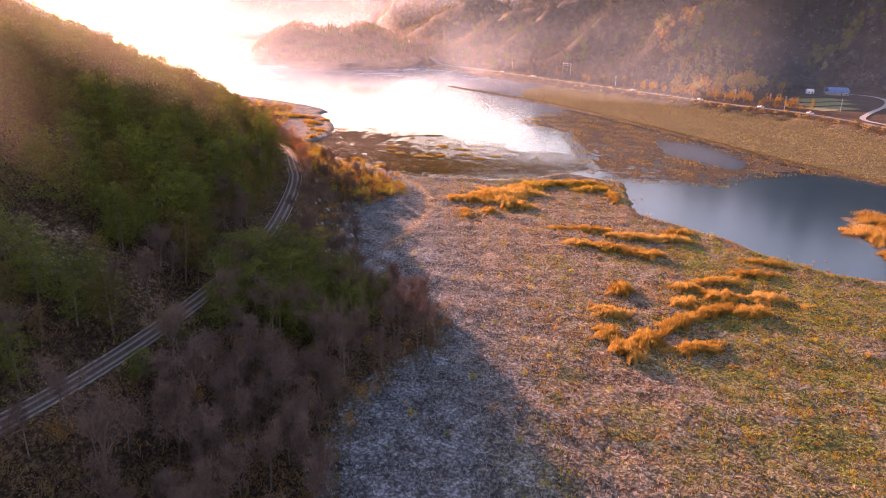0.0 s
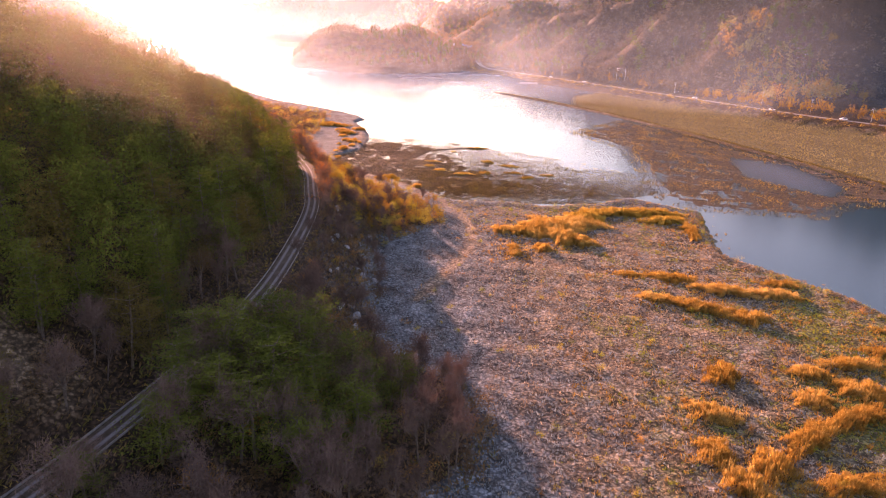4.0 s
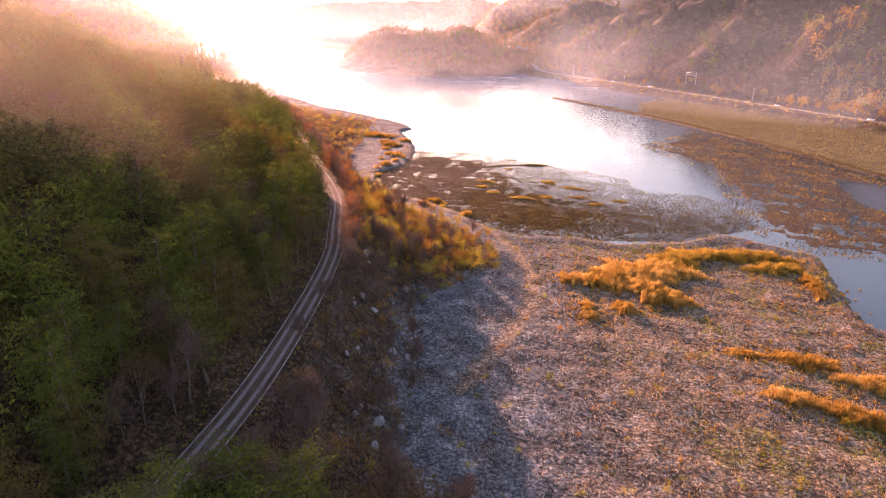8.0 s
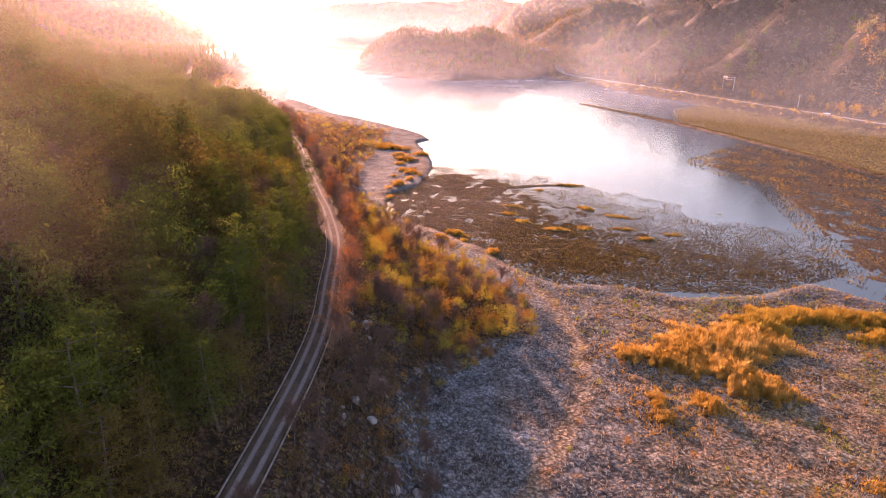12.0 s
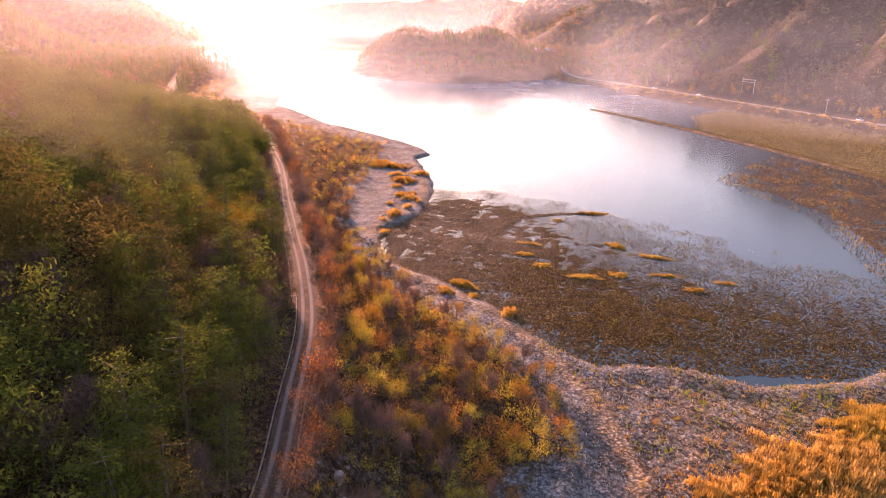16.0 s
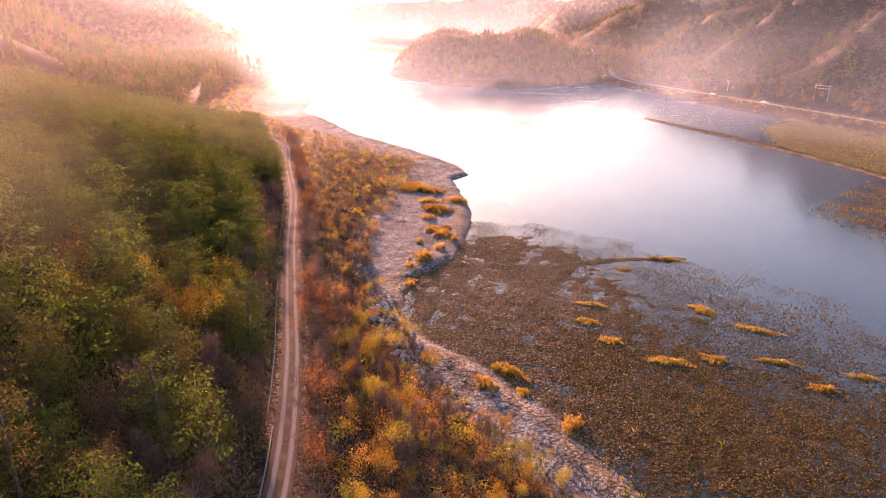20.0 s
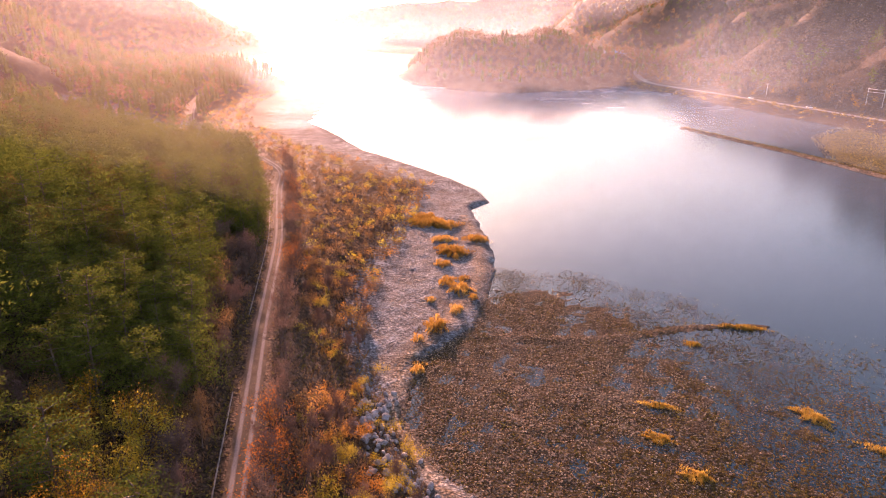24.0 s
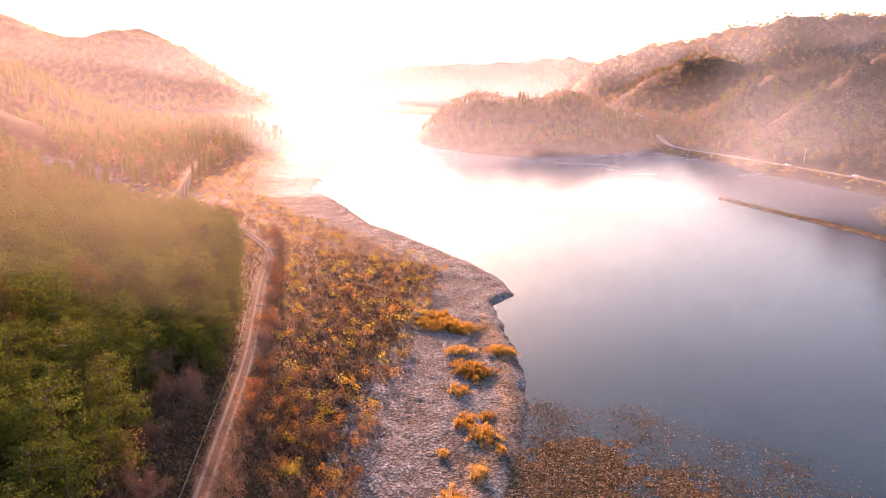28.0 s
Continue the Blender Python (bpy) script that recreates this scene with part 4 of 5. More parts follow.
def near_hill():
    """The hillside above the lane: near trees one by one, the rest joined."""
    def keep(x, y):
        d = road_x(y) - x
        return (d > 4.2) & (d < 95) & ((d < 60) | (r.random(len(x)) < 0.5))
    x, y = scatter(-260, -34, 18, 440, 3.75, keep)
    z = height(x, y)
    ok = (z > 8.5) & (line_dist(TRACK, x, y) > 22)
    clear = np.hypot((x + 56) / 9, (y - 92) / 5) > 1
    x, y = x[ok & clear], y[ok & clear]
    d = road_x(y) - x
    n = lumps(x, y, 42.0) + 0.5 * r.normal(size=len(x))
    belt = d < 8 + 6 * lumps(x, y, 30.0)
    pine = np.where(y > 258, ~belt | (y > 320), (n > np.where(y < 205, -0.85, -0.35)) & (~belt | (r.random(len(x)) < 0.5) * (y < 215)))
    gold = (np.hypot((x + 80) / 9, (y - 240) / 16) < 1) & (r.random(len(x)) < 0.75)
    pine &= ~gold
    larch = pine & (r.random(len(x)) < np.interp(y, [0, 140, 230, 300], [0.5, 0.45, 0.2, 0.06]) + 0.25 * lumps(x, y, 55.0))
    pine &= ~larch
    leafless = ~pine & ~larch & ~gold & ((n < -0.1) | belt) & (r.random(len(x)) < 0.65)
    oak = ~pine & ~larch & ~gold & ~leafless
    first = np.argsort(np.where((y > 235) & (y < 340), d * 0.7, d + 12) + r.uniform(0, 20, len(x)) + 40 * (y < 60))
    for mask, sorts, limit, scale in ((pine, ("pine0", "pine1", "pine2"), 230, 1.08), (larch, ("larch0", "larch1", "larch2"), 70, 1.02), (oak, ("oak0", "oak1"), 110, 0.8), (leafless, ("bare0", "bare1", "bare2"), 90, 0.85), (gold, ("gold0", "gold1", "lemon0"), 40, 0.85)):
        idx = [i for i in first if mask[i]]
        for i in idx[:limit]:
            plant(sorts[r.integers(len(sorts))], x[i], y[i], scale * r.uniform(0.75, 1.2))
            mask[i] = False
    d = road_x(y) - x
    for name, k, keep, grow in (("pine_wood", d < 50, 4, 1.6), ("upper_pine_wood", d >= 50, 8, 2.3)):
        woods(name, [c for _, c in PINES], x[pine & k], y[pine & k], 1.1, M_PINE, keep, grow, "dense olive-green pine wood on the hillside")
    for name, k, keep, grow in (("larch_wood", d < 50, 4, 1.6), ("upper_larch_wood", d >= 50, 8, 2.3)):
        woods(name, [c for _, c in PINES], x[larch & k], y[larch & k], 1.05, M_LARCH, keep, grow, "rusty brown conifers among the hillside pines")
    woods("oak_wood", [c for _, c in OAKS], x[oak], y[oak], 0.85, M_RUSSET, 14, 3.8, "russet oak wood on the hillside")
    woods("bare_wood", [c for _, c in BARES], x[leafless], y[leafless], 0.85, M_TWIG, 4, 1.6, "leafless brown wood on the hillside")
    # the back of the hill, down to the side valley
    x, y = scatter(-560, -100, 120, 600, 6.2, lambda x, y: ((road_x(y) - x > 95) | (x < -260)) & (y < np.interp(-x, [232, 290, 369, 497, 640], [487, 497, 539, 612, 690]) - 14))
    x, y = x[height(x, y) > 8.4], y[height(x, y) > 8.4]
    u = r.random(len(x)) + 0.3 * lumps(x, y, 60.0)
    woods("hilltop_pine_wood", [c for _, c in PINES], x[u > 0.3], y[u > 0.3], 1.25, M_PINE, 66, 4.6, "olive-green pine wood on the back of the hill", cores=CORES)
    woods("hilltop_oak_wood", [c for _, c in OAKS], x[u <= 0.3], y[u <= 0.3], 1.1, M_RUSSET, 48, 6.0, "russet wood on the back of the hill")


def below_lane():
    """Trees and shrubs between the lane and the foot of the bank."""
    for x, y, s in ((-29, 112, 1), (-24, 108, .95), (-19, 112, .85), (-32, 104, 1), (-26, 101, 1), (-21, 104, .9), (-15, 108, .75), (-30, 95, .9), (-34, 92, .8), (-18, 98, .75), (-12, 114, .7), (-25, 114, .9), (-22, 97, .8), (-28, 106, 1), (-33.5, 108, 1), (-34, 101, 1.05), (-33.5, 96, 1), (-33.5, 88, .9), (-36.5, 80, .7), (-38, 72, .65), (-20, 93, .9), (-26, 94, .9), (-16, 102, .9)):
        tree = plant("pine%d" % r.integers(3), x, y, s * (1.15 if x > -32.5 else 0.95))
        tree.scale = (tree.scale[0] * 1.4, tree.scale[1] * 1.4, tree.scale[2])
    for x, y, s in ((-24.5, 79, 1.3), (-32, 73, 1.15), (-24.5, 69, 1.2), (-17, 85, 1.0), (-28, 62, 1.1), (-18, 75, 1.05), (-29, 85, 1.0)):
        plant("bare%d" % r.integers(3), x, y, s)
    rest = {"bare": [], "brown": [], "yellow": [], "orange": []}

    def mix(x, y, chances, sizes, single):
        """Plants by chance: bare tree, brown, orange, yellow shrub, golden, yellow tree; the far ones joined."""
        for a, b in zip(x, y):
            u, k = r.random(), 0
            while k < 5 and u > chances[k]:
                u -= chances[k]
                k += 1
            if u > chances[k]:
                continue
            sort = ("bare%d", "bshrub%d", "oshrub%d", "yshrub%d", "gold%d", "lemon%d")[k] % r.integers(2 if k > 3 else 3)
            sc = sizes[k] * r.uniform(0.7, 1.25)
            if single:
                plant(sort, a, b, sc)
            else:
                rest[("bare", "brown", "orange", "yellow", "orange", "yellow")[k]].append((a, b, sc))

    x, y = scatter(-50, 2, 30, 132, 3.3, lambda x, y: (x > road_x(y) + 4) & (x < foot_x(y) - 1))
    mix(x, y, (.46, .36, .1, .05, 0, 0), (.95, 1.3, 1.1, .9, .5, .5), True)
    x, y = scatter(-50, -18, 132, 200, 2.7, lambda x, y: (x > road_x(y) + 3) & (x < foot_x(y) + 0.5))
    mix(x, y, (.34, .42, .07, .03, 0, 0), (.55, .85, .7, .6, .4, .4), True)
    # the wooded spur
    x, y = scatter(-72, -10, 194, 300, 2.5, lambda x, y: (x > road_x(y) + 5.5) & (x < foot_x(y) - 9))
    mix(x, y, (.2, .16, .3, .22, .08, .04), (.6, 1.2, 1.2, 1.1, .5, .5), True)
    x, y = scatter(-72, -10, 194, 300, 2.5, lambda x, y: (x > np.maximum(road_x(y) + 5.5, foot_x(y) - 9)) & (x < foot_x(y) + 0.5) & ((y < 250) | (r.random(len(x)) < 0.6)))
    mix(x, y, (.06, .06, .28, .42, .08, .1), (.5, .9, .9, 1.0, .45, .45), True)
    # the roadside row
    for k in range(60, 262, 2):
        p = road_line[k]
        if 170 < p[1] < 475:
            plant(("flame%d" if lumps(p[:1], p[1:2], 30.0)[0] + r.normal(0, 0.3) > 0.05 else "mauve%d") % r.integers(2), p[0] + 3.3 + r.normal(0, 0.5), p[1] + 1.6 + r.normal(0, 0.6), r.uniform(0.9, 1.35) * (1.0 if p[1] < 425 else 0.6))
    # brush between the lane and the beach, then on along the lake
    x, y = scatter(-150, -75, 296, 400, 2.9, lambda x, y: (x > road_x(y) + 6) & (x < foot_x(y) + 1))
    near = y < 338
    mix(x[near], y[near], (.14, .34, .16, .18, .0, .03), (.5, 1.1, 1.0, .9, .4, .45), True)
    mix(x[~near], y[~near], (.0, .4, .18, .2, .0, .0), (.5, 1.1, 1.0, .9, .4, .4), False)
    x, y = scatter(-420, -75, 400, 860, 4.0, lambda x, y: (x < foot_x(y) + 2 - 0.35 * np.clip(y - 480, 0, 60)) & (np.abs(x - road_x(y)) > 5) & (height(x, y) < 11) & (x > road_x(y) - 60))
    mix(x, y, (.0, .42, .2, .16, .0, .0), (.5, 1.3, 1.3, 1.2, .4, .4), False)
    for key, kinds, mat, keep, label in (("bare", [c for _, c in BARES], M_TWIG, 3, "leafless thicket by the lake"), ("brown", [c for _, c in SHRUBS], M_RUSSET, 4, "brown brush by the lake"),
                                         ("orange", [c for _, c in SHRUBS], M_ORANGE, 4, "orange-brown brush by the lake"), ("yellow", [c for _, c in SHRUBS], M_YELLOW, 4, "yellow brush by the lake")):
        q = np.array(rest[key])
        if len(q):
            woods("lakeside_" + key + "_brush", kinds, q[:, 0], q[:, 1], 1.0, mat, keep, 1.8, label, "shrubs")
    # shrubs out on the meadow
    x, y = scatter(-12, 95, 62, 246, 6.0, lambda x, y: (x > foot_x(y) + 2) & (lumps(x, y, 35.0) > -0.35))
    for a, b in zip(x, y):
        if height(np.array([a]), np.array([b]))[0] > 0.3 and r.random() < 0.8:
            plant(("gshrub%d", "oshrub%d", "yshrub%d")[r.integers(3)] % r.integers(3), a, b, r.uniform(0.22, 0.6))


REEDS = [  # plan place, half lengths, turn, height
    (3.5, 205, 2.2, 2, 0, 2.0), (9, 205, 3.4, 3.2, 20, 2.2), (13, 208, 4.5, 4, 0, 2.3), (19, 212, 6, 5, 30, 2.4), (26, 216, 6.5, 5, 35, 2.4), (20, 202, 5.5, 4, 15, 2.2), (24, 198.5, 3.8, 3.2, 0, 2.2),
    (14, 191.5, 2.4, 1.8, 0, 1.9), (30, 224, 7, 4, 20, 2.2), (40, 229, 7, 3, 5, 2.1), (50, 230, 8, 2.6, 5, 2.1), (52, 222, 6, 2.2, 0, 2.0), (57, 213, 2.2, 5, 0, 1.8), (6.5, 191, 1.5, 1.8, 0, 1.5), (7, 187, 1.6, 1.3, 0, 1.4),
    (42, 175, 6, 1.8, -25, 1.9), (52, 168, 6, 2, -15, 2.0), (62, 167, 5, 1.7, 5, 1.9), (36, 162, 4, 1.8, -15, 1.9), (44, 158, 6, 2.2, -25, 2.0), (52, 154, 4, 1.9, -20, 1.9), (33, 176, 3.2, 1.2, 0, 1.2),
    (39, 130.5, 3, 2.2, 0, 2.2), (34, 119, 3.4, 2.2, -30, 1.6), (31, 109, 3, 2, -20, 1.8), (33, 102.5, 2.5, 3, 0, 2.2), (38, 107, 4, 1.7, 40, 2.2), (46, 114, 5.5, 1.7, 42, 2.2), (55, 120, 5, 1.6, 20, 2.1), (63, 120, 4.5, 1.6, 0, 2.0),
    (51, 124.5, 4, 1.6, 10, 1.8), (60, 128, 5, 2, 15, 1.9), (54, 133, 4, 1.4, 15, 1.7), (63, 137, 4.5, 1.5, 10, 1.7), (73, 142, 5, 1.5, 5, 1.7), (80, 150, 5, 1.4, -30, 1.6), (66, 174, 4, 1.6, -10, 1.6), (46, 104, 5, 1.8, 20, 1.6), (70, 128, 5, 1.7, 0, 1.7),
    (125, 176, 9, 6, 10, 2.2), (136, 190, 10, 6, 30, 2.2), (140, 165, 10, 7, 0, 2.2), (118, 160, 4, 2, 0, 1.6),
    (-24, 301, 3.2, .9, 0, .9), (-24.5, 292, 2.6, 1.1, 0, .9), (-20, 284.5, 2.6, 1.2, 0, 1), (-10, 279, 3.5, 1.3, 0, 1), (-2, 282, 2.8, 1.2, 0, .9), (-1, 304, 3, 1.4, -30, 1.1), (8, 297, 4, 1.1, -20, .9), (9, 284, 3, .8, 0, .9), (-7, 335, 5, .9, 0, 1), (-17, 325, 2, .8, 0, .8), (14, 276, 3, 1, 10, .9), (22, 282, 2.5, .9, 0, .8),
    (-74, 363, 4, 2.2, 40, 1.7), (-86, 386, 6, 2.4, -20, 1.9), (-74, 353, 1.6, 1.4, 0, 1.3), (-70, 342, 2, 1.2, 0, 1.3), (-66, 338, 2.6, 1.6, 20, 1.5), (-66, 318, 2.2, 1.6, 0, 1.5), (-64, 327, 1.4, 1, 0, 1.3), (-65, 302, 1.4, 1.1, 0, 1.1), (-70, 374, 2.4, 1.6, 60, 1.6), (-90, 391, 4, 2, 0, 1.7), (-79, 372, 2.5, 1.4, 30, 1.5), (-67, 345, 1.2, 1, 0, 1.2), (-62, 334, .9, .8, 0, 1), (-68, 312, 1.1, .9, 0, 1.1), (-71, 331, .9, .8, 0, 1),
    (-37, 268, 3.2, 1.2, -20, 1.6), (-34, 261, 1.3, 1.2, 0, 1.3), (-26, 254, 1.7, 1.8, 0, 1.8), (-40, 262, 1.3, 2.2, 30, 1.5),
]


def reed_beds():
    for x, y, a, b, turn, h in REEDS:
        z = float(height(np.array([x]), np.array([y]))[0])
        n = int(max(320, min(6500, 320 * a * b)))
        if x < -60:
            a, b, h = a * 1.2, b * 1.7, h * 1.15
        st, pl = reed_parts(r, a, b * (1.5 if y < 260 else 1.2), h, n)
        ob = thing("reed_bed", [("stalk_bed", st, M_MARSHGOLD if y > 260 and x > -40 or x > 28 and y > 218 else M_REED), ("plume_top", pl, M_MARSHGOLD if y > 260 and x > -40 or x > 28 and y > 218 else M_REED)], "bed of dry orange-brown reeds, frost-tipped" if y < 260 else "low tuft bed of tawny sedge by the water", "reeds", "reed beds")
        ob.matrix_basis = pose(x, y, max(z, 0), 0, 0, turn)


def tufts(name, x, y, size, mat, label, blades=4, flat=1.0):
    """Grass tussocks, each a few leaning blades, joined into one sheet of stuff."""
    n = len(x)
    z = np.maximum(height(x, y), -0.02)
    a = r.uniform(0, 6.28, (n, blades))
    base = np.stack([x, y, z - 0.05], 1)[:, None] + np.stack([np.cos(a), np.sin(a), 0 * a], -1) * (0.25 * size) * r.uniform(0.2, 1, (n, blades, 1))
    hh = size * r.uniform(0.3, 0.75, (n, 1)) * r.uniform(0.6, 1.2, (n, blades))
    lean = np.stack([np.cos(a) * 1.1 * flat, np.sin(a) * 1.1 * flat, 0 * a + 0.9 + 0.5 * (1 - flat)], -1) * hh[..., None]
    side = np.stack([-np.sin(a), np.cos(a), 0 * a], -1) * ((0.15 if blades < 6 else 0.1) * size) * r.uniform(0.5, 1.1, (n, blades, 1))
    v = np.stack([base - side, base + side, base + lean + side * 0.5, base + lean * 0.9 - side * 0.5], 2)
    tagged(new(name, mesh_np(name, v.reshape(-1, 3), np.arange(n * blades * 4).reshape(-1, 4), mat)), label, "grass", kind="stuff")


def mounds(name, x, y, size, mat, label, tall=0.55):
    """Grass tussocks as small uneven mounds, five-sided, joined into one sheet of stuff."""
    n = len(x)
    z = np.maximum(height(x, y), -0.04) - 0.06
    sc = size * r.uniform(0.45, 1.15, n)
    a = r.uniform(0, 6.28, (n, 1)) + np.arange(5) * 2 * np.pi / 5 + r.normal(0, 0.2, (n, 5))
    rad = sc[:, None] * r.uniform(0.65, 1.2, (n, 5)) * 0.5
    low = np.stack([x[:, None] + np.cos(a) * rad, y[:, None] + np.sin(a) * rad, np.repeat(z[:, None], 5, 1)], -1)
    rad2 = rad * r.uniform(0.5, 0.85, (n, 5))
    mid = np.stack([x[:, None] + np.cos(a) * rad2, y[:, None] + np.sin(a) * rad2, z[:, None] + (sc * tall)[:, None] * r.uniform(0.5, 0.9, (n, 5))], -1)
    top = np.stack([x + r.normal(0, 0.12, n) * sc, y + r.normal(0, 0.12, n) * sc, z + sc * tall * r.uniform(0.8, 1.2, n)], -1)[:, None]
    v = np.concatenate([low, mid, top], 1).reshape(-1, 3)
    k = np.arange(5)
    f = np.concatenate([np.stack([k, (k + 1) % 5, 5 + (k + 1) % 5, 5 + k], 1), [(5, 6, 7, 10), (7, 8, 9, 10), (9, 5, 7, 10)]])
    tagged(new(name, mesh_np(name, v, (f[None] + (np.arange(n) * 11)[:, None, None]).reshape(-1, 4), mat)), label, "grass", kind="stuff")


def grasses():
    x, y = scatter(-32, 100, 52, 250, 0.5, lambda x, y: (x > foot_x(y) - 2) & (r.random(len(x)) < 0.62 + 0.3 * lumps(x, y, 5.0)))
    z, frost, dry, mud = land(x, y)
    k = (z > 0.15) & (line_dist(PATHWAY, x, y) > 1.1 + 0.5 * lumps(x, y, 5.0))
    x, y, frost, dry = x[k], y[k], frost[k], dry[k]
    green = herbs(x, y)
    u = r.random(len(x))
    g = u < 0.9 * green
    d = ~g & (r.random(len(x)) < dry)
    d &= lumps(x, y, 6.5) + 0.5 * r.normal(size=len(x)) < 0.55
    f = ~g & ~d
    gx, gy = scatter(14, 100, 62, 232, 0.95, lambda x, y: (0.8 * lumps(x, y, 17.0) + 0.6 * lumps(x, y, 50.0) + 0.5 * r.normal(size=len(x)) + smooth01((x - 30) / 40) > 0.7) & (r.random(len(x)) < 0.55))
    k = height(gx, gy) > 0.15
    q = np.array([p[:4] for p in REEDS if p[1] < 245 and p[0] < 100])
    q = q[r.integers(0, len(q), 3200)]
    w = r.normal(0, 1, (3200, 2)) * (q[:, 2:] * 0.6 + 2.4)
    tufts("scattered_reeds", q[:, 0] + w[:, 0], q[:, 1] + w[:, 1], 0.8, M_REED, "single clumps of dry reed round the beds", 7, 0.8)
    ex, ey = scatter(-18, 70, 212, 256, 1.0, lambda x, y: (x > foot_x(y) + 5) & (lumps(x, y, 12.0) + 0.7 * r.normal(size=len(x)) > 0.35))
    e = height(ex, ey) > 0.1
    ex, ey = ex[e], ey[e]
    e = lumps(ex, ey, 20.0) > 0
    tufts("shore_herbs", ex[e], ey[e], 0.75, M_GREENGRASS, "yellow-green herbs on the frosted foreshore", 5)
    tufts("shore_sedge", ex[~e], ey[~e], 0.75, M_MARSHGOLD, "golden sedge on the frosted foreshore", 5)
    tufts("golden_tussocks", gx[k], gy[k], 0.75, M_REED, "golden sedge tussocks scattered on the meadow", 5)
    p = road_line[10:200]
    side = np.where(r.random(len(p) * 8) < 0.5, -1, 1)
    t = np.gradient(road_line, axis=0)[10:200]
    nn = np.repeat(np.stack([t[:, 1], -t[:, 0]], 1) / np.linalg.norm(t[:, :2], axis=1, keepdims=True), 8, 0)
    pp = np.repeat(p, 8, 0)
    w = side * r.uniform(1.95, 3.3, len(pp))
    tufts("verge_grass", pp[:, 0] + nn[:, 0] * w + r.normal(0, 0.5, len(pp)), pp[:, 1] + nn[:, 1] * w + r.normal(0, 0.5, len(pp)), 0.55, M_GOLDWEED, "dry yellow grass on the lane's verges")
    lump = r.random(len(x)) < 0.5
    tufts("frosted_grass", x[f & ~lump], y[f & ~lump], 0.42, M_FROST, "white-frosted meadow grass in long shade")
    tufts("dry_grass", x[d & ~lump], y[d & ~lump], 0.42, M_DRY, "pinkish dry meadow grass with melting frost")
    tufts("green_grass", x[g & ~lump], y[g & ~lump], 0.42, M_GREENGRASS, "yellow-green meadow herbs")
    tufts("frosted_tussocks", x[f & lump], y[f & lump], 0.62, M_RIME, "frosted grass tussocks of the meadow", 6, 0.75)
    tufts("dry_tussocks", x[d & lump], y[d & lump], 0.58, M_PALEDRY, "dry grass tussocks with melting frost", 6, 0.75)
    tufts("green_tussocks", x[g & lump], y[g & lump], 0.52, M_GREENGRASS, "yellow-green tussocks of the meadow", 6, 0.75)
    x, y = scatter(-125, 3, 25, 300, 0.74, lambda x, y: (x > road_x(y) - 26) & (x < foot_x(y)) & (np.abs(x - road_x(y)) > 3.0) & (np.hypot((x + 55.5) / 9, (y - 92) / 5) > 1))
    g = r.random(len(x)) < 0.3 + 0.3 * lumps(x, y, 16.0)
    g |= (x < road_x(y)) & (x > road_x(y) - 4.2)
    tufts("undergrowth", x[~g], y[~g], 0.8, M_RUSSET, "brown undergrowth of the wooded slope")
    tufts("bank_grass", x[g], y[g], 0.75, M_BANKGRASS, "olive grass and weeds of the bank")
    x, y = scatter(-170, -75, 296, 440, 1.5, lambda x, y: (x > road_x(y) - 14) & (x < foot_x(y)) & (np.abs(x - road_x(y)) > 3.2))
    tufts("lakeside_undergrowth", x, y, 1.1, M_RUSSET, "brown undergrowth between lane and beach")
    x, y = scatter(-105, -52, 296, 440, 0.9, lambda x, y: (x > foot_x(y) - 3))
    k = land(x, y)[0] > 0.15
    tufts("beach_grass", x[k], y[k], 0.36, M_FROST, "frosted stubble on the lake beach")
    x, y = x[k] + 0.4, y[k] + 0.3
    mounds("beach_tussocks", x[::2], y[::2], 0.6, M_RIME, "frosted low tussocks on the lake beach", 0.2)
    x, y = scatter(-72, 68, 230, 362, 0.34, lambda x, y: (sdf(INLET, x, y) + 9 * lumps(x, y, 24.0) < 12 * r.random(len(x)) ** 0.7 - 4))
    h = height(x, y)
    thick = 1.0 - 0.35 * smooth01((x + 0.75 * (y - 270) + 14) / 50) + 0.3 * lumps(x, y, 14.0) + 0.22 * lumps(x, y, 5.0) - 0.6 * smooth01((x + 38) / 26) * smooth01((262 - y) / 14)
    k = (h < 0.4) & (r.random(len(x)) < thick)
    x, y = x[k], y[k]
    w = r.random(len(x))
    zone = smooth01(1.4 - np.hypot((x + 38) / 24, (y - 306) / 18))
    pale = w < np.maximum(0.6 * zone * (1 + 0.4 * lumps(x, y, 9.0)), (0.42 + 0.3 * lumps(x, y, 16.0)) * (1.2 - 1.2 * smooth01((x + 30) / 26)), 0.75 * smooth01(1.2 - line_dist(CAUSEWAY, x, y - 0.4 * (y - 325)) / 12))
    gold = ~pale & (w > 0.97 - 0.45 * smooth01((x + 40) / 34) - 0.4 * lumps(x, y, 11.0) - 0.2 * lumps(x, y, 4.0) - 0.12 * smooth01((x + 10) / 30))
    lump = r.random(len(x)) < 0.5
    k = lump & ~pale & ~gold
    mounds("marsh_clods", x[k], y[k], 0.42, M_STUBBLE, "brown clods of marsh stubble in shallow water", 0.42)
    mounds("frosted_clods", x[lump & pale], y[lump & pale], 0.42, M_PALEDRY, "frosted clods of marsh stubble in shallow water", 0.42)
    mounds("golden_clods", x[lump & gold], y[lump & gold], 0.42, M_GOLDWEED, "golden clods of marsh weed in shallow water", 0.5)
    x, y, pale, gold = x[~lump], y[~lump], pale[~lump], gold[~lump]
    tufts("marsh_stubble", x[~pale & ~gold], y[~pale & ~gold], 0.34, M_STUBBLE, "brown marsh stubble standing in shallow water", 3, 0.7)
